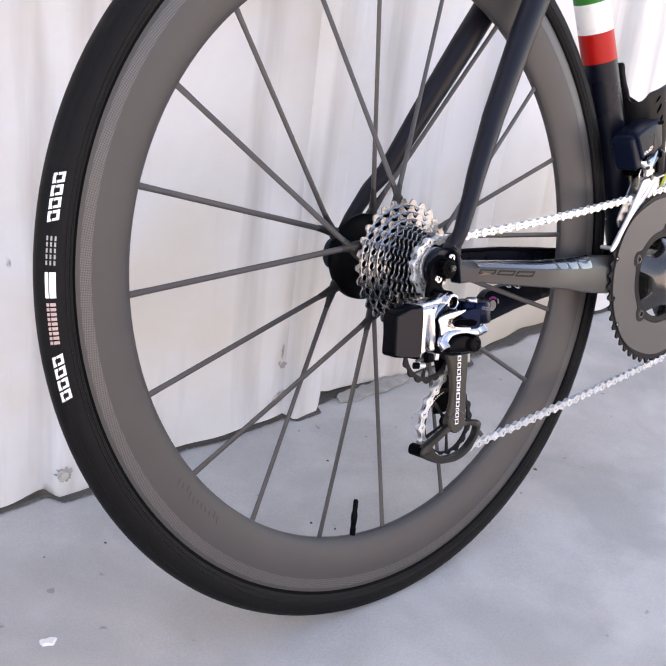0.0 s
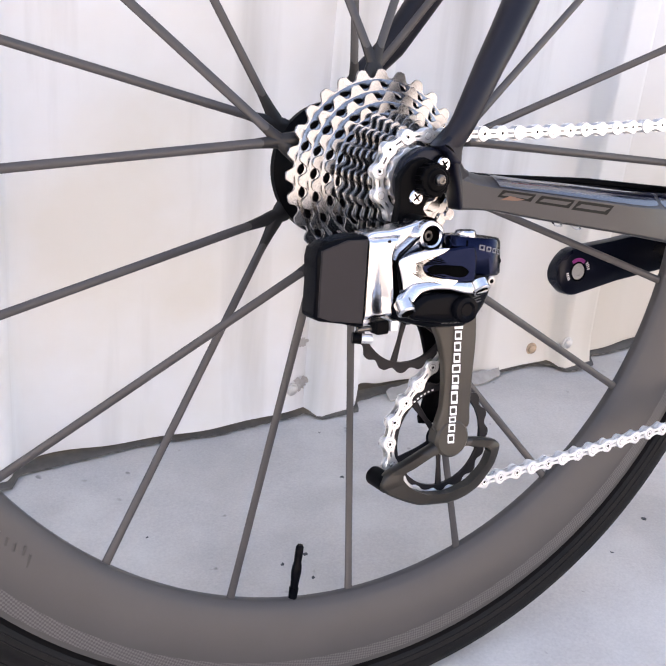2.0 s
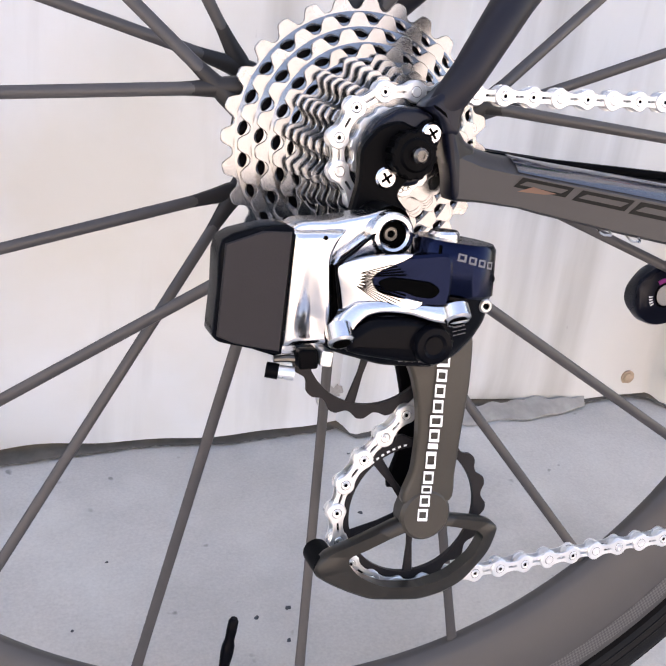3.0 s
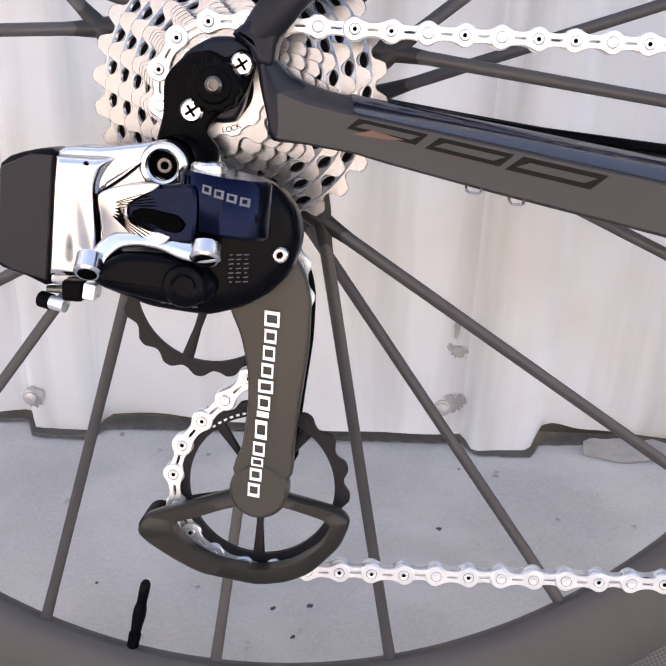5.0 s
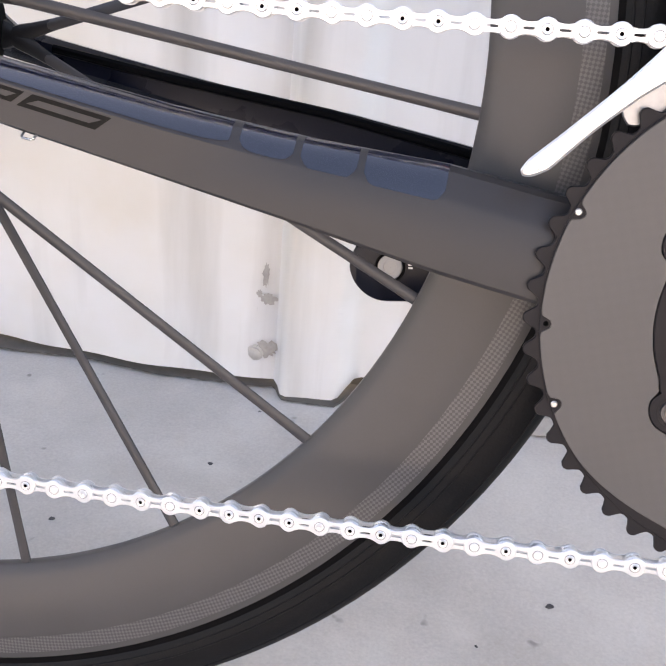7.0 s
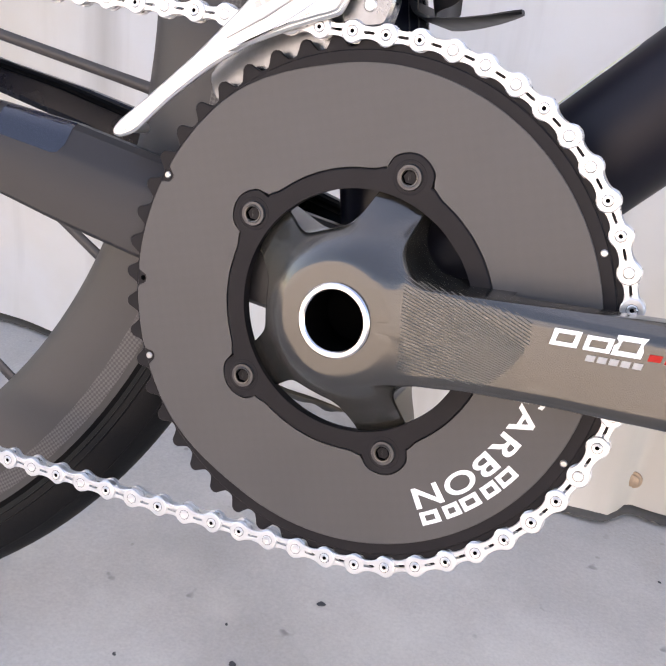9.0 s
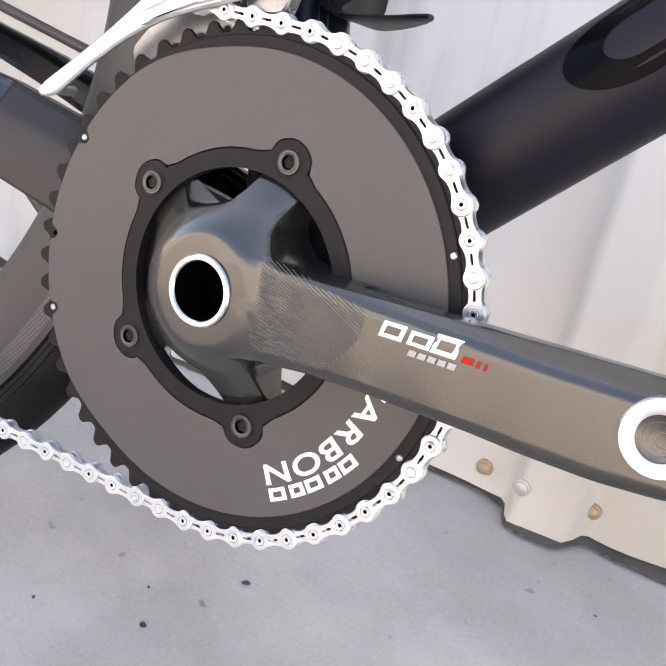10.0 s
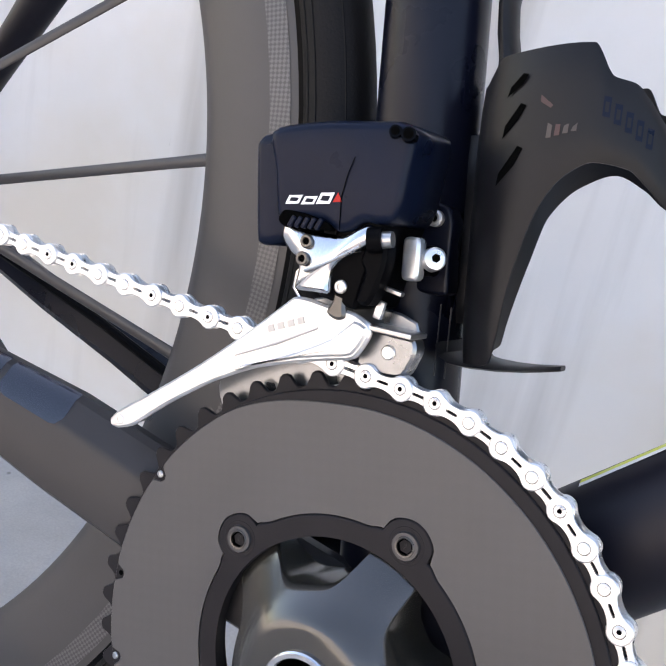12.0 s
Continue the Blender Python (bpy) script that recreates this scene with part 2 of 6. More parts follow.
# ---- ground and wall ----
def concrete():
    m = material("concrete", (0.465, 0.44, 0.415), 0.85, vary=0.26, scale=6.0, bump=0.4, bscale=320, rvary=0.05)
    n, l, p = nodes_of(m)
    base = p.inputs["Base Color"].links[0].from_socket
    tc = n.new("ShaderNodeTexCoord")
    spots = n.new("ShaderNodeTexNoise")
    spots.inputs["Scale"].default_value, spots.inputs["Detail"].default_value = 55.0, 2.0
    l.new(tc.outputs["Object"], spots.inputs["Vector"])
    ramp = n.new("ShaderNodeValToRGB")
    ramp.color_ramp.elements[0].position, ramp.color_ramp.elements[1].position = 0.24, 0.29
    l.new(spots.outputs[0], ramp.inputs[0])
    mix = n.new("ShaderNodeMix")
    mix.data_type = "RGBA"
    mix.inputs["A"].default_value = (0.22, 0.21, 0.2, 1)
    l.new(ramp.outputs[0], mix.inputs["Factor"])
    l.new(base, mix.inputs["B"])
    pale = n.new("ShaderNodeTexNoise")
    pale.inputs["Scale"].default_value, pale.inputs["Detail"].default_value = 14.0, 8.0
    l.new(tc.outputs["Object"], pale.inputs["Vector"])
    r2 = n.new("ShaderNodeValToRGB")
    r2.color_ramp.elements[0].position, r2.color_ramp.elements[1].position = 0.47, 0.68
    l.new(pale.outputs[0], r2.inputs[0])
    mix2 = n.new("ShaderNodeMix")
    mix2.data_type = "RGBA"
    l.new(mix.outputs["Result"], mix2.inputs["A"])
    mix2.inputs["B"].default_value = (0.53, 0.505, 0.475, 1)
    l.new(r2.outputs[0], mix2.inputs["Factor"])
    # broad stains with ragged edges
    worn = n.new("ShaderNodeTexNoise")
    worn.inputs["Scale"].default_value, worn.inputs["Detail"].default_value, worn.inputs["Distortion"].default_value = 4.5, 9.0, 0.6
    l.new(tc.outputs["Object"], worn.inputs["Vector"])
    r3 = n.new("ShaderNodeValToRGB")
    r3.color_ramp.elements[0].position, r3.color_ramp.elements[1].position = 0.46, 0.62
    r3.color_ramp.elements[1].color = (0.55, 0.55, 0.55, 1)
    l.new(worn.outputs[0], r3.inputs[0])
    mix3 = n.new("ShaderNodeMix")
    mix3.data_type = "RGBA"
    l.new(mix2.outputs["Result"], mix3.inputs["A"])
    mix3.inputs["B"].default_value = (0.33, 0.31, 0.285, 1)
    l.new(r3.outputs[0], mix3.inputs["Factor"])
    # fine grit
    grit = n.new("ShaderNodeTexNoise")
    grit.inputs["Scale"].default_value, grit.inputs["Detail"].default_value = 520.0, 2.0
    l.new(tc.outputs["Object"], grit.inputs["Vector"])
    r4 = n.new("ShaderNodeMapRange")
    r4.inputs["From Min"].default_value, r4.inputs["From Max"].default_value = 0.3, 0.7
    r4.inputs["To Min"].default_value, r4.inputs["To Max"].default_value = 0.95, 1.06
    l.new(grit.outputs[0], r4.inputs["Value"])
    sc = n.new("ShaderNodeVectorMath")
    sc.operation = "SCALE"
    l.new(mix3.outputs["Result"], sc.inputs[0])
    l.new(r4.outputs["Result"], sc.inputs["Scale"])
    l.new(sc.outputs["Vector"], p.inputs["Base Color"])
    return m


def wall_paint():
    m = material("white_sheet_paint", (0.70, 0.71, 0.725), 0.5, vary=0.05, scale=3.0, bump=0.05, bscale=60, rvary=0.06)
    n, l, p = nodes_of(m)
    base = p.inputs["Base Color"].links[0].from_socket
    tc = n.new("ShaderNodeTexCoord")
    mp = n.new("ShaderNodeMapping")
    mp.inputs["Scale"].default_value = (16.0, 16.0, 1.3)
    l.new(tc.outputs["Object"], mp.inputs["Vector"])
    streak = n.new("ShaderNodeTexNoise")
    streak.inputs["Scale"].default_value, streak.inputs["Detail"].default_value = 1.0, 7.0
    l.new(mp.outputs[0], streak.inputs["Vector"])
    ramp = n.new("ShaderNodeValToRGB")
    ramp.color_ramp.elements[0].position, ramp.color_ramp.elements[1].position = 0.51, 0.76
    l.new(streak.outputs[0], ramp.inputs[0])
    mix = n.new("ShaderNodeMix")
    mix.data_type = "RGBA"
    l.new(base, mix.inputs["A"])
    mix.inputs["B"].default_value = (0.34, 0.34, 0.335, 1)
    l.new(ramp.outputs[0], mix.inputs["Factor"])
    # broad yellowish stains
    st = n.new("ShaderNodeTexNoise")
    st.inputs["Scale"].default_value, st.inputs["Detail"].default_value = 5.0, 5.0
    l.new(tc.outputs["Object"], st.inputs["Vector"])
    r3 = n.new("ShaderNodeValToRGB")
    r3.color_ramp.elements[0].position, r3.color_ramp.elements[1].position = 0.44, 0.68
    r3.color_ramp.elements[1].color = (0.62, 0.62, 0.62, 1)
    l.new(st.outputs[0], r3.inputs[0])
    mix3 = n.new("ShaderNodeMix")
    mix3.data_type = "RGBA"
    l.new(mix.outputs["Result"], mix3.inputs["A"])
    mix3.inputs["B"].default_value = (0.60, 0.545, 0.455, 1)
    l.new(r3.outputs[0], mix3.inputs["Factor"])
    # one broad dirty patch low on the sheet
    far = n.new("ShaderNodeVectorMath")
    far.operation = "DISTANCE"
    far.inputs[1].default_value = (0.62, 0.38, 0.02)
    l.new(tc.outputs["Object"], far.inputs[0])
    wob = n.new("ShaderNodeMath")
    wob.operation = "MULTIPLY_ADD"
    l.new(st.outputs[0], wob.inputs[0])
    wob.inputs[1].default_value = 0.35
    l.new(far.outputs["Value"], wob.inputs[2])
    r4 = n.new("ShaderNodeValToRGB")
    r4.color_ramp.elements[0].position, r4.color_ramp.elements[1].position = 0.30, 0.52
    r4.color_ramp.elements[0].color, r4.color_ramp.elements[1].color = (0.85, 0.85, 0.85, 1), (0, 0, 0, 1)
    l.new(wob.outputs[0], r4.inputs[0])
    mix4 = n.new("ShaderNodeMix")
    mix4.data_type = "RGBA"
    l.new(mix3.outputs["Result"], mix4.inputs["A"])
    mix4.inputs["B"].default_value = (0.43, 0.39, 0.325, 1)
    l.new(r4.outputs[0], mix4.inputs["Factor"])
    # small scuffs
    mp2 = n.new("ShaderNodeMapping")
    mp2.inputs["Scale"].default_value = (60.0, 60.0, 24.0)
    l.new(tc.outputs["Object"], mp2.inputs["Vector"])
    scuff = n.new("ShaderNodeTexNoise")
    scuff.inputs["Scale"].default_value, scuff.inputs["Detail"].default_value = 1.0, 3.0
    l.new(mp2.outputs[0], scuff.inputs["Vector"])
    r2 = n.new("ShaderNodeValToRGB")
    r2.color_ramp.elements[0].position, r2.color_ramp.elements[1].position = 0.745, 0.80
    l.new(scuff.outputs[0], r2.inputs[0])
    mix2 = n.new("ShaderNodeMix")
    mix2.data_type = "RGBA"
    l.new(mix4.outputs["Result"], mix2.inputs["A"])
    mix2.inputs["B"].default_value = (0.26, 0.25, 0.24, 1)
    l.new(r2.outputs[0], mix2.inputs["Factor"])
    l.new(mix2.outputs["Result"], p.inputs["Base Color"])
    return m


CONCRETE, SHEET = concrete(), wall_paint()

WALL_Y, WALL_TURN = 0.339, 0.064
RIBS, RIB_STEP, RIB_DEPTH = (-0.186, 0.156, 0.475), 0.335, 0.020


def wall_line(x):
    return WALL_Y + WALL_TURN * x


def rib(x):
    """How far the sheet stands out towards the road at x."""
    near = min(RIBS, key=lambda r: abs(x - r))
    u = x - near
    if abs(u) > RIB_STEP / 2:
        u = (u + RIB_STEP / 2) % RIB_STEP - RIB_STEP / 2
    t = min(1.0, max(0.0, (0.033 - abs(u)) / 0.013))
    return RIB_DEPTH * t * t * (3 - 2 * t) + 0.002 * math.sin(x * 23.0) + 0.0012 * math.sin(x * 71.0 + 1)


def foot(x):
    """The bent lower edge of the sheet above the ground."""
    down = 0.006 * min(1.0, rib(x) / RIB_DEPTH)
    return max(0.0006, 0.0055 - down + 0.0022 * math.sin(x * 9.0 + 0.8) + 0.0012 * math.sin(x * 31.0) + 0.0006 * math.sin(x * 67.0 + 2) + 0.007 * math.exp(-(((x - 0.196) / 0.016) ** 2)) + 0.004 * math.exp(-(((x + 0.23) / 0.03) ** 2)))


def sheet_face(x, h):
    """The y of the sheet's front at x, h above its lower edge."""
    curl = 0.008 * math.exp(-h / 0.02) * math.sin(x * 15.0 + 1.0)
    return wall_line(x) - rib(x) - curl + 0.002 * noise.noise((x * 5, h * 4, 2))


def build_ground():
    steps = [-60, -20, -6, -2.5] + [-1.2 + 0.06 * i for i in range(46)] + [2.5, 6, 20, 60]
    deep = [-60, -20, -6, -2.5] + [-1.2 + 0.06 * i for i in range(36)] + [2.5, 6, 20, 60]
    verts = []
    for y in deep:
        for x in steps:
            z = 0.0
            if abs(x) < 2 and abs(y) < 2:
                z = 0.0025 * noise.noise((x * 3, y * 3, 0)) + 0.001 * noise.noise((x * 11, y * 11, 5))
            verts.append((x, y, z - 0.002))
    n = len(steps)
    faces = [(j * n + i, j * n + i + 1, (j + 1) * n + i + 1, (j + 1) * n + i) for j in range(len(deep) - 1) for i in range(n - 1)]
    ob = link_mesh("ground", verts, faces, CONCRETE, None, unit=1.0)
    return tagged(ob, "pale grey weathered concrete ground with small dark spots", "ground", kind="structure")


def build_wall():
    xs = [-3.0 + 0.0046 * i for i in range(1414)]
    hs = [0.0, 0.012, 0.03, 0.06, 0.1, 0.2, 0.4, 0.8, 1.4, 2.1]
    verts = []
    for side in (0.0, 0.0012):
        for h in hs:
            for x in xs:
                verts.append((x, sheet_face(x, h) + side, foot(x) + h))
    n, m = len(xs), len(hs)
    faces = []
    for s in range(2):
        for j in range(m - 1):
            for i in range(n - 1):
                a = s * n * m + j * n + i
                faces.append((a, a + 1, a + n + 1, a + n))
    for i in range(n - 1):
        faces.append((i, i + 1, n * m + i + 1, n * m + i))
        a = (m - 1) * n + i
        faces.append((a, a + 1, n * m + a + 1, n * m + a))
    ob = link_mesh("wall", verts, faces, SHEET, None, unit=1.0, sharp=60)
    return tagged(ob, "white painted ribbed sheet metal wall with stains and a bent lower edge", "wall", kind="structure")


build_ground()
sheet_wall = build_wall()


def build_bounce_wall():
    """An added, unseen plain wall behind the camera, for sunlit bounce and reflections."""
    m = material("bounce_wall_blue_grey", (0.37, 0.385, 0.43), 0.9, vary=0.15, scale=1.5, bump=0.4, bscale=90)
    v, f = box(-9.0, 9.0, -5.2, -4.9, -0.01, 2.2)
    tagged(link_mesh("unseen_bounce_wall", v, f, m, None, unit=1.0), "added pale blue-grey wall out of view, for bounce and reflections", "wall", kind="structure")


build_bounce_wall()


def build_foot_shade():
    """A ragged dark strip on the ground, painting the shade along the sheet's foot."""
    dark = material("foot_shade_dark", (0.085, 0.078, 0.070), 0.9, vary=0.45, scale=70, bump=0.5, bscale=260)
    r = random.Random(12)
    verts, n = [], 520
    for k in range(n + 1):
        x = -1.1 + 2.2 * k / n
        y = wall_line(x) - rib(x)
        w = 0.0012 + 0.0022 * (1 + math.sin(x * 13 + 1)) * 0.5 + 0.0012 * r.random() + 0.003 * max(0.0, math.sin(x * 37) * math.sin(x * 5 + 2))
        w += 0.007 * max(0.0, min(1.0, (x - 0.36) / 0.1)) * (0.45 + 0.35 * math.sin(x * 41) * math.sin(x * 17) + 0.25 * r.random())
        w *= 1.5
        verts += [(x, y - w, 0.0003), (x, y - w * 0.4, 0.0016), (x, y + 0.03, 0.002)]
    faces = [(i * 3 + q, i * 3 + 3 + q, i * 3 + 4 + q, i * 3 + 1 + q) for i in range(n) for q in range(2)]
    tagged(link_mesh("foot_shade_strip", verts, faces, dark, None, unit=1.0), "ragged dark strip painted as the shade along the foot of the wall", "dirt", kind="structure")


build_foot_shade()


def build_gap_shade():
    """An added dark bar behind the sheet's foot that blackens the shaded gap."""
    verts, faces = [], []
    for x in (-3.0, 3.5):
        y = wall_line(x) + 0.014
        verts += [(x, y, -0.01), (x, y + 0.05, -0.01), (x, y + 0.05, 0.07), (x, y, 0.07)]
    faces = [(0, 1, 5, 4), (1, 2, 6, 5), (2, 3, 7, 6), (3, 0, 4, 7), (0, 1, 2, 3), (4, 5, 6, 7)]
    m = material("gap_shade_dark", (0.05, 0.045, 0.04), 0.85, vary=0.3, scale=8, bump=0.4, bscale=120)
    tagged(link_mesh("gap_shade_bar", verts, faces, m, None, unit=1.0), "added dark bar that blackens the shaded gap under the wall", "rail", kind="structure")


build_gap_shade()

# ---- the bicycle: millimetres; x forward, y away from the road side, z up from the tyre's foot ----
LEAN = 12.64
bike = new("bicycle")
bike.matrix_world = pose(0, 0, 0, -LEAN, 0, 0)
tagged(bike, "black carbon road bicycle leaning beside a white metal wall, no pedals", "bicycle")
HX, HZ, BX, BZ = 0.0, 336.0, 398.8, 268.8
WY = 3.0  # the wheel's middle plane
E1 = -1.5  # angle of the first spoke at the rim


def ring_points(r, a, cx=HX, cz=HZ):
    return cx + r * math.cos(a), cz + r * math.sin(a)


# -- rear wheel --
def weave(m, u, v):
    """A fine woven band on the rim's flank."""
    n, l, p = nodes_of(m)
    uv = n.new("ShaderNodeUVMap")
    mp = n.new("ShaderNodeMapping")
    mp.inputs["Scale"].default_value = (u, v, 1)
    mp.inputs["Rotation"].default_value = (0, 0, radians(38))
    l.new(uv.outputs[0], mp.inputs["Vector"])
    ch = n.new("ShaderNodeTexChecker")
    ch.inputs["Scale"].default_value = 1.0
    ch.inputs["Color1"].default_value, ch.inputs["Color2"].default_value = (0.092, 0.086, 0.083, 1), (0.045, 0.041, 0.040, 1)
    l.new(mp.outputs[0], ch.inputs["Vector"])
    l.new(ch.outputs[0], p.inputs["Base Color"])
    return m


WEAVE = weave(material("woven_brake_band", (0.08, 0.08, 0.08), 0.4), 0.78, 0.78)


def build_wheel():
    RI, RO = 267.2, 317.5
    prof = [(RI, -2.2), (RI + 0.6, -3.4), (RI + 6, -6.0), (RI + 16, -9.4), (RI + 28, -11.3), (304.5, -11.8)]
    prof_b = [(314.5, -11.0), (RO, -10.5), (RO - 0.5, -8.0)]
    whole = prof + prof_b + [(r, -y) for r, y in reversed(prof_b)] + [(r, -y) for r, y in reversed(prof)]
    v, f = shift(lathe(whole, HX, HZ, 180, closed=True), Matrix.Translation((0, WY, 0)))
    rim = link_mesh("rear_wheel", v, f, RIM, bike, "deep-section satin carbon rear wheel with flat carbon spokes", sharp=40)
    # woven band on both flanks
    for side in (1, -1):
        n = 180
        verts, uv, faces = [], [], []
        for i in range(n + 1):
            a = 2 * math.pi * i / n
            for r, y in ((303.6, 12.0), (308.0, 11.85), (312.6, 11.45)):
                x, z = ring_points(r, a)
                verts.append((x, -side * y + WY, z))
                uv.append((a * 308.0, r))
        for i in range(n):
            for k in range(2):
                faces.append((i * 3 + k, (i + 1) * 3 + k, (i + 1) * 3 + k + 1, i * 3 + k + 1))
        link_mesh("brake_band", verts, faces, WEAVE, rim, "narrow woven carbon brake band", uv=uv)
    # tyre: round casing with a slightly raised tread and a base strip
    RT, rt = 327.0, 14.6
    prof = []
    for k in range(34):
        a = radians(-146 + 292 * k / 33)
        bulge = 0.35 if abs(a) < radians(48) else 0.0
        prof.append((RT + (rt + bulge) * math.cos(a), (rt + bulge * 0.3) * math.sin(a)))
    v, f = shift(lathe(prof, HX, HZ, 180, closed=True), Matrix.Translation((0, WY, 0)))
    link_mesh("tyre", v, f, RUBBER, rim, "black slick tubular tyre", sharp=50)
    for deg in (-112, -97, -50, 50, 97, 112):
        a = radians(deg)
        cr, cy = RT + rt * math.cos(a), rt * math.sin(a)
        ring = [(cr + 0.45 * math.cos(q), cy + 0.45 * math.sin(q)) for q in (2 * math.pi * k / 6 for k in range(6))]
        v, f = shift(lathe(ring, HX, HZ, 180, closed=True), Matrix.Translation((0, WY, 0)))
        link_mesh("tyre_ridge", v, f, RUBBER, rim, sharp=80)
    for side in (1, -1):
        v, f = lathe([(315.4, side * 10.6), (318.2, side * 11.8), (319.4, side * 12.0), (318.6, side * 10.5), (315.6, side * 9.7)], HX, HZ, 180, closed=True)
        v, f = shift((v, f), Matrix.Translation((0, WY, 0)))
        link_mesh("base_tape", v, f, BLACK, rim)
    # hub
    hub = [(8, 40), (24, 40), (30, 37), (37, 35.5), (41, 33), (41, 28), (38, 25.5), (36, 20), (32, 10), (32, -2), (36, -8), (45, -13), (48, -15.5), (48, -21), (44, -23), (20, -23.4), (8, -23.4)]
    v, f = lathe(hub, HX, HZ, 72, closed=True)
    link_mesh("hub", v, f, BLACK, rim, "black carbon hub with wide flanges", sharp=40)
    # spokes in V pairs from hub nodes, alternating sides
    for i in range(20):
        a = radians(E1 + 18 * i)
        drive = i % 2 == 0
        mid = E1 + 18 + 72 * (i // 4) if drive else E1 + 72 * ((i + 1) // 4)
        m = radians(mid)
        off = radians(0.0 if not drive else -3.0 if math.sin(a - m) > 0 else 3.0)
        yh = -18.0 if drive else 31.0
        hx, hz = ring_points(54.0 if drive else 46.0, m + off)
        rx, rz = ring_points(268.5, a)
        path, rad, flat = [], [], []
        for t, w, th in ((-0.05, 2.6, 2.2), (0, 3.3, 2.6), (0.03, 3.5, 2.4), (0.06, 2.75, 1.7), (0.5, 2.55, 1.1), (0.9, 2.55, 1.1), (1.0, 2.8, 1.4)):
            path.append((hx + (rx - hx) * t, yh * (1 - t) + (WY - 0.8 if drive else WY + 0.8) * t, hz + (rz - hz) * t))
            rad.append(w)
            flat.append(th)
        v, f = tube(path, rad, 12, flat)
        link_mesh("spoke", v, f, SPOKEM, rim)
        # darker, thicker length where it leaves the flange
        p0, p1 = Vector((hx, yh, hz)), Vector((rx, WY, rz))
        root_path = [tuple(p0 + (p1 - p0) * t) for t in (-0.06, -0.02, 0.02, 0.05, 0.08, 0.115)]
        link_mesh("spoke_root", *tube(root_path, [3.6, 4.8, 4.5, 3.6, 3.0, 2.5], 12, [2.8, 3.4, 3.0, 2.2, 1.7, 1.0]), ROOTM, rim)
    # valve with a black cap and extender at the rim
    va = radians(-100.2)
    x0, z0 = ring_points(268.5, va)
    ax = Vector((math.cos(va), 0, math.sin(va)))
    p0 = Vector((x0, WY, z0))
    pts, rad = [], []
    for d, r in ((12, 2.2), (-6, 3.0), (-8, 3.1), (-8.2, 2.5), (-12, 2.7), (-18, 3.3), (-22, 3.1), (-25, 2.4), (-30, 2.6), (-35, 2.5), (-36.5, 1.6)):
        pts.append(tuple(p0 + ax * d))
        rad.append(r)
    v, f = tube(pts, rad, 14)
    link_mesh("valve", v, f, PLASTIC, rim, "black tyre valve with cap")
    return rim


wheel = build_wheel()


# -- cassette --
def sprocket_radii(t, pr, root, tip, per=12):
    """Radii round a sprocket: round gaps for the rollers and short blunt teeth."""
    shape = [0.0, 0.03, 0.2, 0.62, 0.93, 1.0, 1.0, 1.0, 0.93, 0.62, 0.2, 0.03]
    return [pr - root + (root + tip) * shape[i % per] for i in range(t * per)]


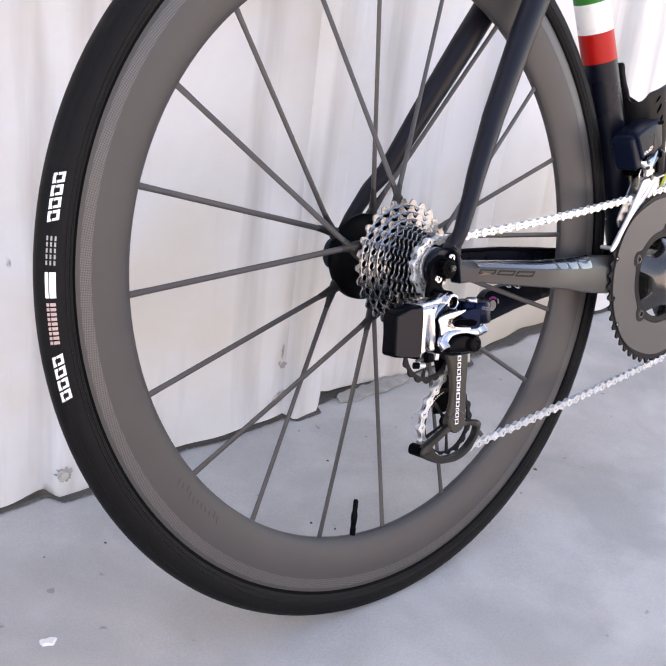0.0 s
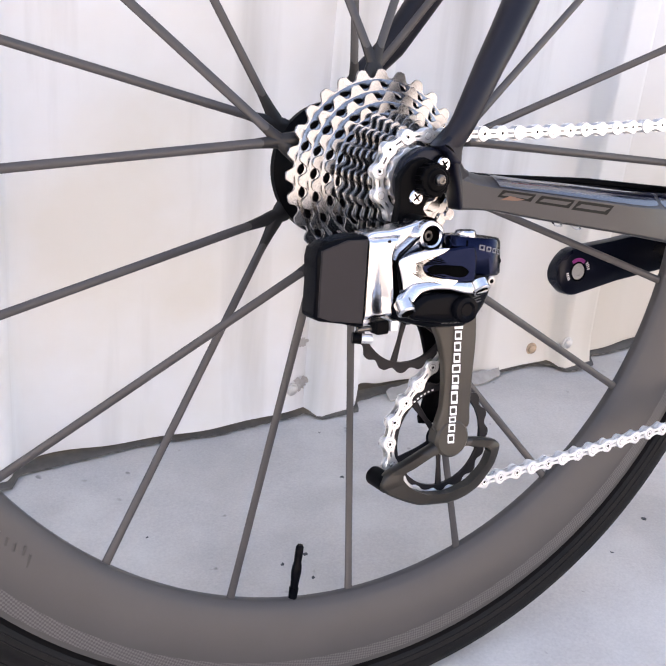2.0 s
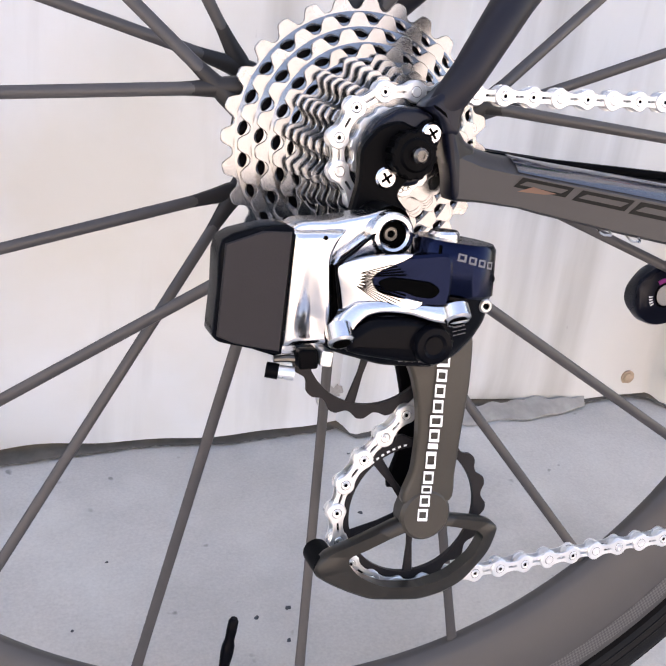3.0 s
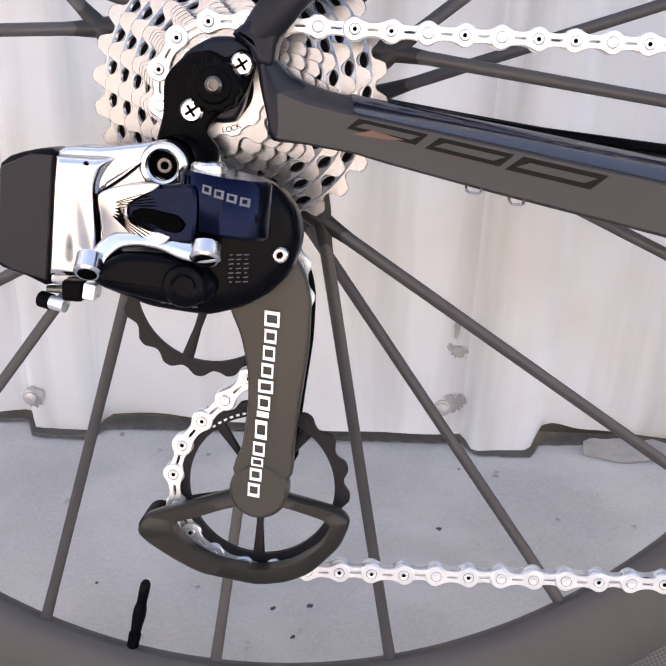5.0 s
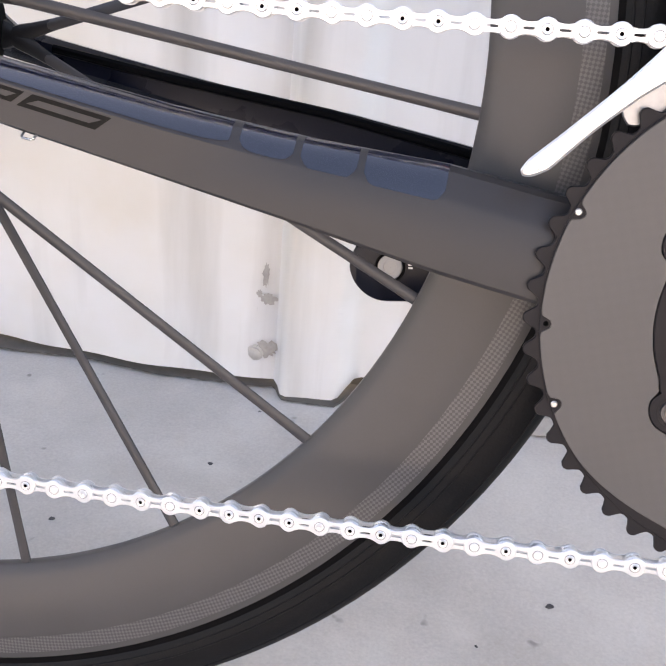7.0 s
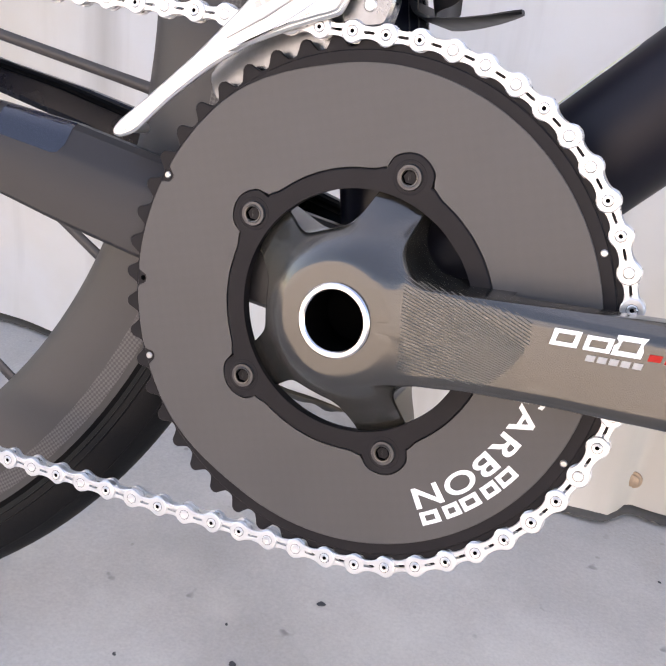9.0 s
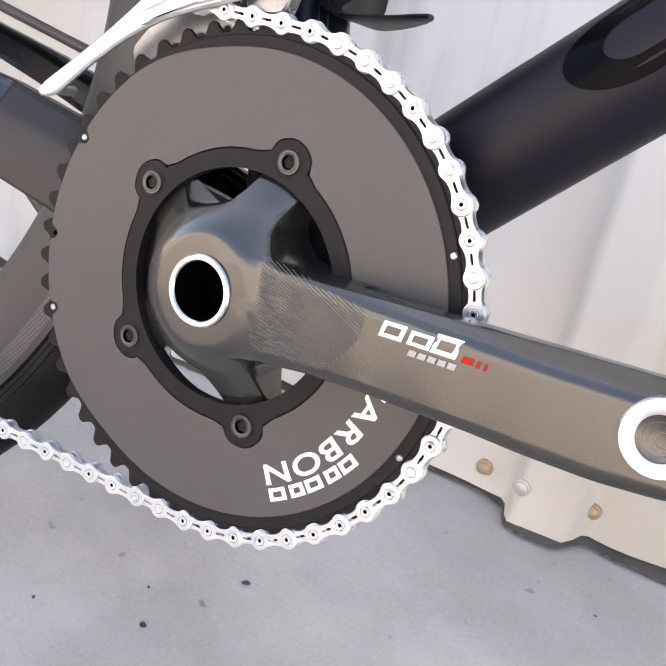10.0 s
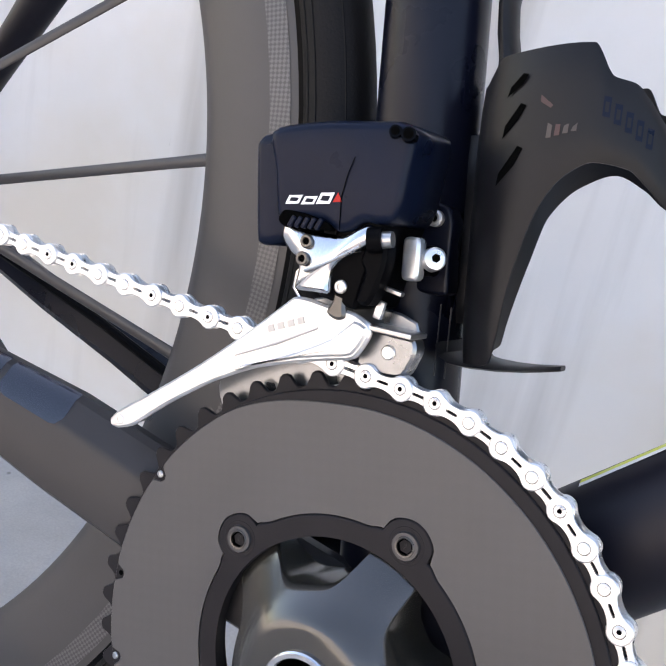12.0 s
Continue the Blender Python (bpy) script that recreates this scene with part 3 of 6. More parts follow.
def build_cassette():
    teeth = (28, 25, 22, 19, 17, 16, 15, 14, 13, 12, 11)
    # near-black core, its colour standing in for the shade between sprockets
    core = [(14, -23.6), (19, -23.6), (19, -58), (14, -58)]
    v, f = lathe(core, HX, HZ, 48, closed=True)
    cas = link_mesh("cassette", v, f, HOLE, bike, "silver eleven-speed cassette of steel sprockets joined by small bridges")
    step = 3.66
    for i, t in enumerate(teeth):
        y = -24.6 - step * i
        pr = 12.7 / (2 * math.sin(math.pi / t))
        nt = teeth[min(i + 1, 10)]
        nxt = 12.7 / (2 * math.sin(math.pi / nt))
        # a tooth of every sprocket lies near the same line, slowly turning
        ph = radians(165 + 1.6 * i) - math.pi / t
        phn = radians(165 + 1.6 * (i + 1)) - math.pi / nt
        ro = sprocket_radii(t, pr, 3.3, 1.4)
        inner = pr - 4.8 if i < 4 else max(13.0, nxt - 6.2)
        link_mesh("sprocket", *polar([inner] * len(ro), ro, y - 0.8, y + 0.8, HX, HZ, 0.3, ph), STEEL, cas)
        # a black ring that paints the shade inside and behind each sprocket
        link_mesh("sprocket_recess_shade", *polar([13.0] * 90, [max(14.0, inner + 0.5 if i < 4 else pr - 6.5)] * 90, y + (0.1 if i < 4 else 0.85), y + (0.7 if i < 4 else 2.8), HX, HZ, 0.0), BLACK, cas)
        if i > 3:
            continue
        # slanting bridges up to the teeth of the sprocket in front
        r0, r1 = pr - 3.9, nxt - 3.4
        # one cell of the cone between two sprockets, with a leaf-shaped hole
        half, m = math.pi / nt * 1.01, 24
        cell = []
        for depth in (0.0, 0.9):
            for rim in (True, False):
                for q in range(m):
                    c, sn = math.cos(2 * math.pi * q / m), math.sin(2 * math.pi * q / m)
                    if rim:
                        big = max(abs(c), abs(sn))
                        u, v = c / big, 0.5 + 0.5 * sn / big
                    else:
                        u, v = 0.46 * c - 0.10 * sn, 0.5 + 0.33 * sn * (0.75 + 0.25 * abs(sn))
                    r = r0 + (r1 - r0) * v - depth
                    cell.append((r * math.cos(half * u), -0.7 - (step - 1.4) * v + depth * 0.4, r * math.sin(half * u)))
        quads = []
        for a, b in ((0, 1), (1, 3), (3, 2)):
            quads += [(a * m + q, a * m + (q + 1) % m, b * m + (q + 1) % m, b * m + q) for q in range(m)]
        o = link_mesh("bridge", cell, quads, STEEL, None)
        for k in range(nt):
            a = phn + 2 * math.pi * k / nt
            ob = o if k == 0 else new("bridge", o.data)
            ob.parent = cas
            ob.matrix_basis = Matrix.Translation((HX * 0.001, y * 0.001, HZ * 0.001)) @ Matrix.Rotation(-a, 4, "Y")
    # lockring with its word
    ro = [17.6 if (k // 3) % 2 else 16.4 for k in range(72)]
    link_mesh("lockring", *polar([12.0] * 72, ro, -64.2, -61.5, HX, HZ, 0.3), BRUSHED, cas)
    for i, ch in enumerate("LOCK"):
        cu = bpy.data.curves.new("letter", "FONT")
        cu.body, cu.size, cu.align_x, cu.offset = ch, 2.7, "CENTER", 0.05
        tmp = bpy.data.objects.new("letter", cu)
        me = tmp.to_mesh()
        a = radians(-83 + 7.0 * i)
        verts = []
        for v in me.vertices:
            r, al = 13.0 + (2.6 - v.co.y), a + v.co.x / 14.5
            verts.append((HX + r * math.cos(al), -64.3, HZ + r * math.sin(al)))
        faces = [tuple(q.vertices) for q in me.polygons]
        tmp.to_mesh_clear()
        bpy.data.objects.remove(tmp)
        link_mesh("letter", verts, faces, SCRIPT, cas)
    return cas


cassette = build_cassette()


# -- chain: a loop over ring, lower pulley, upper pulley and smallest sprocket --
COG_R, RING_R, PUL_R = 22.54, 101.13, 34.55
LOW, UPP = (20.0, 186.0), (-2.0, 263.0)
RING_Y, COG_Y, PUL_Y = -42.0, -61.2, -58.5


def tangent(c1, r1, s1, c2, r2, s2):
    """The tangent from circle 1 to circle 2; s = 1 clockwise, -1 counter-clockwise."""
    d = Vector(c2) - Vector(c1)
    base, dist = math.atan2(d.y, d.x), d.length
    k = s1 * r1 - s2 * r2
    off = math.asin(max(-1, min(1, k / dist)))
    ang = base - off
    nrm = Vector((-math.sin(ang), math.cos(ang)))
    return Vector(c1) + nrm * s1 * r1, Vector(c2) + nrm * s2 * r2


def chain_path():
    circles = [((BX, BZ), RING_R, 1, RING_Y), (LOW, PUL_R, 1, PUL_Y), (UPP, PUL_R, -1, PUL_Y), ((HX, HZ), COG_R, 1, COG_Y)]
    n = len(circles)
    tans = [tangent(circles[i][0], circles[i][1], circles[i][2], circles[(i + 1) % n][0], circles[(i + 1) % n][1], circles[(i + 1) % n][2]) for i in range(n)]
    pts = []
    for i in range(n):
        c, r, s, y = circles[i]
        a_in = tans[i - 1][1] - Vector(c)
        a_out = tans[i][0] - Vector(c)
        a0, a1 = math.atan2(a_in.y, a_in.x), math.atan2(a_out.y, a_out.x)
        sweep = (a0 - a1) % (2 * math.pi) if s > 0 else (a1 - a0) % (2 * math.pi)
        k = max(6, int(sweep * r / 0.5))
        for j in range(k + 1):
            a = a0 - s * sweep * j / k
            pts.append((c[0] + r * math.cos(a), y, c[1] + r * math.sin(a)))
        ny = circles[(i + 1) % n][3]
        p, q = tans[i]
        for j in range(1, 200):
            t = j / 200
            sag = (-1.6 if i == 0 else -4.4 if i == 3 else 0.0) * math.sin(math.pi * t)
            pts.append((p.x + (q.x - p.x) * t, y + (ny - y) * t, p.y + (q.y - p.y) * t + sag))
    return pts


def along(pts, count, start=0.0):
    """count points at even steps round the closed path, from start along it."""
    cum = [0.0]
    for i in range(len(pts)):
        cum.append(cum[-1] + (Vector(pts[(i + 1) % len(pts)]) - Vector(pts[i])).length)
    total, out, j = cum[-1], [], 0
    count = count or 2 * round(total / 12.7 / 2)
    for k in range(count):
        s = total * k / count + start
        while cum[j + 1] < s:
            j += 1
        a, b = Vector(pts[j]), Vector(pts[(j + 1) % len(pts)])
        out.append(a + (b - a) * ((s - cum[j]) / max(1e-9, cum[j + 1] - cum[j])))
    return out


LOOP = chain_path()
# a pin stands at this angle on the ring
PIN_AT = radians(30.8)
PINS = along(LOOP, 0, (RING_R * (math.atan2(LOOP[0][2] - BZ, LOOP[0][0] - BX) - PIN_AT)) % 12.7)


def plate_ring(half, r, waist, y0, y1, slot):
    """A figure-of-eight plate with a slot, from y0 to y1, its pins at +-half along x."""
    n, outer, inner = 36, [], []
    for k in range(n):
        a = 2 * math.pi * (k + 0.5) / n
        c, s = math.cos(a), math.sin(a)
        t = abs(c)
        if t > 0.62:
            b = math.acos((t - 0.62) / 0.38 * 1.0)
            x = half + r * math.cos(b * 1.15)
            z = r * math.sin(min(b * 1.15, 2.2))
        else:
            x = half * 0.9 * (t / 0.62)
            z = waist + (r - waist) * (t / 0.62) ** 2.2
        outer.append((math.copysign(x, c), math.copysign(z, s)))
        inner.append((slot[0] * (abs(c) ** 0.5) * (1 if c > 0 else -1), slot[1] * (abs(s) ** 0.5) * (1 if s > 0 else -1)))
    verts = []
    # outer face with a chamfer, outer rim, inner face, slot
    sg = 1 if y1 > y0 else -1
    for y, k in ((y0, 1.0), (y1 - 0.3 * sg, 1.0), (y1, 0.90)):
        verts += [(math.copysign(half, q[0]) * (1 if abs(q[0]) > half else abs(q[0]) / half) + (q[0] - math.copysign(half, q[0]) * (1 if abs(q[0]) > half else abs(q[0]) / half)) * k, y, q[1] * k) for q in outer]
    for y in (y1, y0):
        verts += [(q[0], y, q[1]) for q in inner]
    faces = []
    for k in range(n):
        j = (k + 1) % n
        for a in range(5):
            b = (a + 1) % 5
            faces.append((a * n + k, a * n + j, b * n + j, b * n + k))
    return verts, faces


def build_chain():
    rollers = [shift(lathe([(1.9, -1.2), (3.85, -1.15), (3.85, 1.15), (1.9, 1.2)], 0, 0, 14, closed=True), Matrix.Translation(p)) for p in PINS]
    chain = link_mesh("chain", *merge(*rollers), CHAIN, bike, "polished silver bicycle chain with slotted plates and hollow pins")
    slot = (2.1, 0.55)

    def link(kind, ya, bores):
        geo = [plate_ring(6.35, 4.25 if kind == "outer_link" else 4.3, 2.25, sgn * ya, sgn * (ya + 0.85), slot) for sgn in (-1, 1)]
        dark = []
        for px, bore in zip((-6.35, 6.35), bores):
            # some pins are hollow, the rest are peened shut
            geo.append(lathe([(bore, -3.2), (1.65, -3.32), (1.95, -3.1), (1.95, 3.1), (1.65, 3.32), (bore, 3.2)], px, 0, 14, closed=True))
            # black discs and thin rings paint the shade in bores and round pins
            for sg in (-1, 1):
                if bore > 0.5:
                    dark.append(lathe([(0.02, sg * 3.06), (0.82, sg * 3.06), (0.85, sg * 3.215)], px, 0, 12))
                dark.append(lathe([(1.95, sg * 3.02), (2.12, sg * 3.02)], px, 0, 14))
        v, f = merge(*geo)
        nf = len(f)
        if dark:
            v, f = merge((v, f), *dark)
        ob = link_mesh(kind, v, f, CHAIN, None, mats=[HOLE])
        for poly in ob.data.polygons[nf:]:
            poly.material_index = 1
        me = ob.data
        bpy.data.objects.remove(ob)
        return me

    inner = link("inner_link", 1.25, ())
    outers = [link("outer_link", 2.15, b) for b in ((0.8, 0.03), (0.8, 0.8), (0.03, 0.8), (0.03, 0.03))]
    pick = random.Random(8)
    n = len(PINS)
    for i in range(n):
        p, q = PINS[i], PINS[(i + 1) % n]
        kind = "inner_link" if i % 2 else "outer_link"
        ob = new(kind, inner if i % 2 else pick.choices(outers, (4, 5, 4, 1))[0])
        d = (q - p).normalized()
        z = d.cross(Vector((0, 1, 0))).normalized()
        y = z.cross(d)
        mid = (p + q) / 2 * 0.001
        ob.parent = chain
        ob.matrix_basis = Matrix(((d.x, y.x, z.x, mid.x), (d.y, y.y, z.y, mid.y), (d.z, y.z, z.z, mid.z), (0, 0, 0, 1)))
    return chain


build_chain()


# -- crankset --
GREYM = material("worn_black_edge", (0.07, 0.068, 0.07), 0.35, metal=0.7, vary=0.25)


def ang(p, cx=BX, cz=BZ):
    return math.atan2(p[1] - cz, p[0] - cx)


BOLTS = [radians(7.2 + 72 * k) for k in range(5)]
ARM_DIR = radians(7.9)


def near_bolt(a):
    return min(abs((a - b + math.pi) % (2 * math.pi) - math.pi) for b in BOLTS)


def lobed(base, lobe, a):
    """Radius of a ring that swells round each bolt at 55 mm."""
    d = near_bolt(a)
    s = 55.0 * math.sin(d)
    r = base
    if d < 0.6 and abs(s) < lobe:
        r = max(r, 55.0 * math.cos(d) + math.sqrt(lobe * lobe - s * s))
    fil = math.exp(-((d - 0.175) / 0.06) ** 2) * 1.6
    return r + fil


def build_crankset():
    # toothed ring, phase set by the first pin on it
    first = min(PINS, key=lambda p: abs(p.x - BX) + (0 if p.z > BZ else 1e3))
    ph = math.atan2(first.z - BZ, first.x - BX)
    L = lambda: Matrix.Rotation(-ARM_DIR, 4, "Y")
    # crank: one moulded body of arm, boss and five-armed spider
    secs = [(-27, 24, -24, -62.5), (-20, 24.5, -24.5, -63), (-8, 25.5, -25, -63.6), (8, 28.5, -24.2, -64), (24, 30.5, -21.8, -65), (37, 28.2, -19.8, -66.2), (50, 25.0, -18.4, -67.6),
            (75, 20.6, -17.9, -70), (110, 18.2, -18.4, -73), (140, 16.4, -19.6, -75.4), (157, 15.9, -20, -76.4), (175, 15.6, -19, -77), (194, 15.4, -17.5, -77)]

    def section(s):
        s = max(-27.0, min(193.9, s))
        for a, b in zip(secs, secs[1:]):
            if a[0] <= s <= b[0]:
                t = (s - a[0]) / (b[0] - a[0])
                t = t * t * (3 - 2 * t) * 0.5 + t * 0.5
                return tuple(a[k] + (b[k] - a[k]) * t for k in (1, 2, 3))

    def front(s, w):
        """The y of the arm's front face at s along it and w across it."""
        up, lo, y = section(s)
        # a round dome behind the spindle, passing into the arm's own section
        d = math.hypot(s, w) / 26.0
        dome = y + 42.0 * max(0.0, d - 0.80) ** 1.6
        if s <= 0:
            return dome
        prof = [(lo, 4.0), (lo * 0.95, 1.5), (lo * 0.86, 0.35), (lo * 0.74, 0), (up * 0.46, 0), (up * 0.56, 0.4), (up * 0.66, 1.7), (up * 0.82, 5.0), (up, 9.5)]
        v = y
        if w <= lo:
            v = y + 4.0 + (lo - w) * 1.6
        elif w >= up:
            v = y + 9.5 + (w - up) * 1.3
        else:
            for p, q in zip(prof, prof[1:]):
                if p[0] <= w <= q[0]:
                    v = y + p[1] + (q[1] - p[1]) * (w - p[0]) / (q[0] - p[0])
                    break
        k = min(1.0, s / 30.0)
        return dome + (v - dome) * k * k * (3 - 2 * k)

    def blend(a, b, k):
        """The larger of two heights with a rounded fold."""
        h = max(0.0, min(1.0, 0.5 + 0.5 * (a - b) / k))
        return b + (a - b) * h + k * h * (1 - h)

    arm_angles = set()
    for q in range(-60, 61):
        arm_angles.add(round(0.30 * (q / 60) * abs(q / 60) ** 0.4, 6))
    for q in range(230):
        arm_angles.add(round(0.30 + (2 * math.pi - 0.60) * q / 229, 6))
    arm_angles = sorted(arm_angles)
    verts, faces, rows = [], [], 54
    for al in arm_angles:
        a = al + ARM_DIR
        d = near_bolt(a)
        tip = 1.0 / (1.0 + (d / 0.235) ** 6)
        spider_r = 34.5 + 19.0 * tip - 2.0 * (1 - tip) * math.sin(min(1.0, d / 0.628) * math.pi / 2)
        # where a ray at this angle leaves the arm
        arm_r, r = 24.0, 24.0
        if math.cos(al) > 0:
            while r < 194:
                up, lo, _ = section(r * math.cos(al))
                w = r * math.sin(al)
                if w > up or w < lo or math.hypot(max(0.0, r * math.cos(al) - 173), w + 1.8) > 17.6:
                    break
                r += 0.25
            arm_r = r
        ro = blend(arm_r, spider_r, 8.0)
        for k in range(rows):
            t = k / (rows - 1)
            t = 1 - (1 - t) ** 1.5
            r = 11.25 + (ro - 11.25) * t
            s, w = r * math.cos(al), r * math.sin(al)
            q = max(0.0, min(1.0, (52 - r) / 30))
            spider_h = 41.0 + 19.5 * q * q * (3 - 2 * q)
            h = blend(-front(s, w), spider_h, 7.0)
            edge = max(0.0, 1 - (ro - r) / 1.6)
            verts.append((s, -h + 1.5 * edge * edge, w))
        back = -30.0 if ro < 62 else section(ro * math.cos(al))[2] + 14.0
        verts.append((ro * math.cos(al), back, ro * math.sin(al)))
        verts.append((11.25 * math.cos(al), back, 11.25 * math.sin(al)))
    m, n = rows + 2, len(arm_angles)
    for i in range(n):
        j = (i + 1) % n
        for k in range(m - 1):
            faces.append((i * m + k, j * m + k, j * m + k + 1, i * m + k + 1))
    place = Matrix.Translation((BX, 0, BZ)) @ L()
    crank = link_mesh("crankset", *shift((verts, faces), place), ARM, bike, "glossy black carbon crankset with a large closed chainring, no pedals", sharp=50)
    # spindle end ring and dark bore
    c, s = math.cos(ARM_DIR), math.sin(ARM_DIR)
    link_mesh("spindle_ring", *lathe([(11.2, -58), (11.3, -65.4), (11.8, -66.0), (13.3, -66.0), (13.9, -65.4), (13.9, -58)], BX, BZ, 48), SILVER, crank, "polished spindle ring")
    link_mesh("spindle_bore", *lathe([(0.1, -44), (11.0, -44), (11.2, -65.3), (11.25, -65.2), (11.25, -43)], BX, BZ, 36), HOLE, crank)
    px, pz = BX + 174 * c, BZ + 174 * s
    link_mesh("pedal_insert", *lathe([(7.2, -66), (7.2, -77.6), (8.4, -78.2), (11.6, -78.2), (12.2, -77.4), (12.2, -70)], px, pz, 40), BRUSHED, crank, "threaded alloy pedal eye insert")
    # nearly flush dark disc: the bore's shade is in its colour
    link_mesh("pedal_hole_shade", *lathe([(0.1, -77.25), (6.4, -77.3), (7.15, -77.7)], px, pz, 30), DARKST, crank, "dark threaded bore of the pedal eye")
    for q in range(3):
        link_mesh("thread_ring", *lathe([(5.0 - 1.4 * q, -77.3), (5.15 - 1.4 * q, -77.5), (5.3 - 1.4 * q, -77.3)], px + 0.5 * q, pz, 30), SILVERD, crank)
    # hatch of fine raised lines on the arm
    hatch = []
    for k in range(44):
        w0 = 38.0 - 1.22 * k
        path = []
        slope = 0.13 + 0.27 * max(0.0, min(1.25, (w0 + 13.5) / 29.0))
        for q in range(34):
            sx = 25.0 + 1.45 * q
            w = w0 - slope * (sx - 25.0)
            if w < -14.2 or w > 19.6 - 0.16 * (sx - 25.0) or sx > 72.0 - 0.055 * max(0.0, 6.0 - w) ** 1.85:
                continue
            path.append((sx, front(sx, w) - 0.12, w))
        if len(path) > 2:
            hatch.append(shift(tube(path, [0.17] * len(path), 4, [0.09] * len(path)), place))
    link_mesh("hatch_print", *merge(*hatch), HATCHM, crank, "fine diagonal grey lines")
    # arm marks: plain hollow blocks in white, strokes in grey and red
    def slanted(x, z, w, h, mat, hollow=True):
        o = [(-w / 2 - h * 0.13, -h / 2), (w / 2 - h * 0.13, -h / 2), (w / 2 + h * 0.13, h / 2), (-w / 2 + h * 0.13, h / 2)]
        on = lambda p, q: (x + p, front(x + p, z + q) - 0.3, z + q)
        verts = [on(p, q) for p, q in o]
        faces = [(0, 1, 2, 3)]
        if hollow:
            verts += [on(p * 0.62, q * 0.5) for p, q in o]
            faces = [(k, (k + 1) % 4, 4 + (k + 1) % 4, 4 + k) for k in range(4)]
        link_mesh("arm_mark", *shift((verts, faces), place), mat, crank)

    for x, z, w, h in ((83.0, 7.2, 9.0, 5.6), (93.6, 6.9, 8.6, 5.0), (103.2, 7.6, 9.4, 6.6)):
        slanted(x, z, w, h, WHITE)
    for k in range(5):
        slanted(91.6 + 3.7 * k, 1.9, 2.9, 2.1, GREYP, False)
    for x, z, w, h in ((111.3, 5.2, 4.0, 2.2), (115.0, 4.9, 1.2, 2.3), (117.4, 4.7, 0.9, 2.3)):
        slanted(x, z, w, h, RED, False)
    # chainring
    per = 10
    gap = [0.0, 0.0, 0.08, 0.42, 0.86, 1.0, 1.0, 0.86, 0.42, 0.08]
    ro = [RING_R - 3.7 + 5.0 * gap[i % per] for i in range(50 * per)]
    ring = link_mesh("chainring", *polar([88.0] * 500, ro, RING_Y - 1.1, RING_Y + 1.1, BX, BZ, 0.5, ph), RINGM, crank, "black toothed outer chainring")
    n = 360
    link_mesh("ring_step", *polar([86.0] * n, [96.2] * n, RING_Y - 2.2, RING_Y + 1.0, BX, BZ, 0.4), RINGM, crank)
    angs = [2 * math.pi * i / n for i in range(n)]
    link_mesh("bolt_ring", *polar([46.5] * n, [lobed(53.9, 8.7, a) for a in angs], RING_Y - 3.2, RING_Y + 1.5, BX, BZ, 0.5), RINGM, crank, "black lobed mounting ring")
    riv = [radians(a) for a in (159.9, 206.9, 28.2, -19.5)]
    def outer_r(a):
        d = min(abs((a - b + math.pi) % (2 * math.pi) - math.pi) for b in riv + [radians(187)])
        # the cover reaches further out behind, over the ring's plain rear part
        away = abs((a - radians(178) + math.pi) % (2 * math.pi) - math.pi)
        wide = max(0.0, min(1.0, (radians(72) - away) / radians(32)))
        edge = 91.6 + 4.0 * wide * wide * (3 - 2 * wide)
        return min(edge, edge + (92.0 - edge - 0.4) * math.exp(-((d / 0.028) ** 4)))
    link_mesh("chainring_panel", *polar([lobed(54.3, 9.0, a) for a in angs], [outer_r(a) for a in angs], RING_Y - 3.0, RING_Y - 2.0, BX, BZ, 0.25), PANELM, crank, "flat satin carbon chainring cover")
    for a in riv:
        x, z = BX + 94.4 * math.cos(a), BZ + 94.4 * math.sin(a)
        link_mesh("rivet", *disc(x, RING_Y - 3.1, RING_Y - 1.0, z, 1.35, 0.4, 16, 0.6, 0.2), SILVERD, crank)
    x, z = BX + 93.6 * math.cos(radians(187)), BZ + 93.6 * math.sin(radians(187))
    link_mesh("rivet_hole", *disc(x, RING_Y - 2.4, RING_Y - 1.0, z, 1.0, 0.1, 16), HOLE, crank)
    for b in BOLTS[1:]:
        x, z = BX + 55 * math.cos(b), BZ + 55 * math.sin(b)
        link_mesh("chainring_bolt", *lathe([(2.7, RING_Y + 1), (2.8, -46.0), (3.5, -46.3), (4.6, -46.2), (5.0, -45.4), (5.0, -43)], x, z, 28), GREYM, crank)
        link_mesh("bolt_seat", *lathe([(5.0, -45.15), (5.5, -45.05), (6.3, -45.3), (6.5, -45.2), (6.6, -43)], x, z, 32), RINGM, crank)
        link_mesh("bolt_rim", *lathe([(2.75, -45.8), (2.85, -46.5), (3.3, -46.6), (3.6, -46.2)], x, z, 28), DARKST, crank)
        link_mesh("bolt_socket", *lathe([(0.1, -44.6), (2.3, -44.6), (2.75, -46.3)], x, z, 6), HOLE, crank)
        link_mesh("bolt_thread", *box(x - 0.9, x + 0.3, -45.2, -44.7, z - 1.3, z + 1.3, 0.15), GREYM, crank)
    # inner ring behind
    link_mesh("inner_chainring", *polar([50.0] * 360, toothed(36, 72.9, 3.2, 2.6), RING_Y + 6.0, RING_Y + 8.0, BX, BZ, 0.4), RINGM, crank)
    # lettering on the cover: readable word, and blocks for the maker's mark
    word = "CARBON"
    cu = bpy.data.curves.new("lettering", "FONT")
    cu.body, cu.size, cu.offset, cu.space_character = word, 15.5, 0.30, 1.10
    tmp = bpy.data.objects.new("lettering", cu)
    me = tmp.to_mesh()
    verts = [tuple(v.co) for v in me.vertices]
    faces = [tuple(p.vertices) for p in me.polygons]
    tmp.to_mesh_clear()
    bpy.data.objects.remove(tmp)
    wide = max(v[0] for v in verts)
    out = []
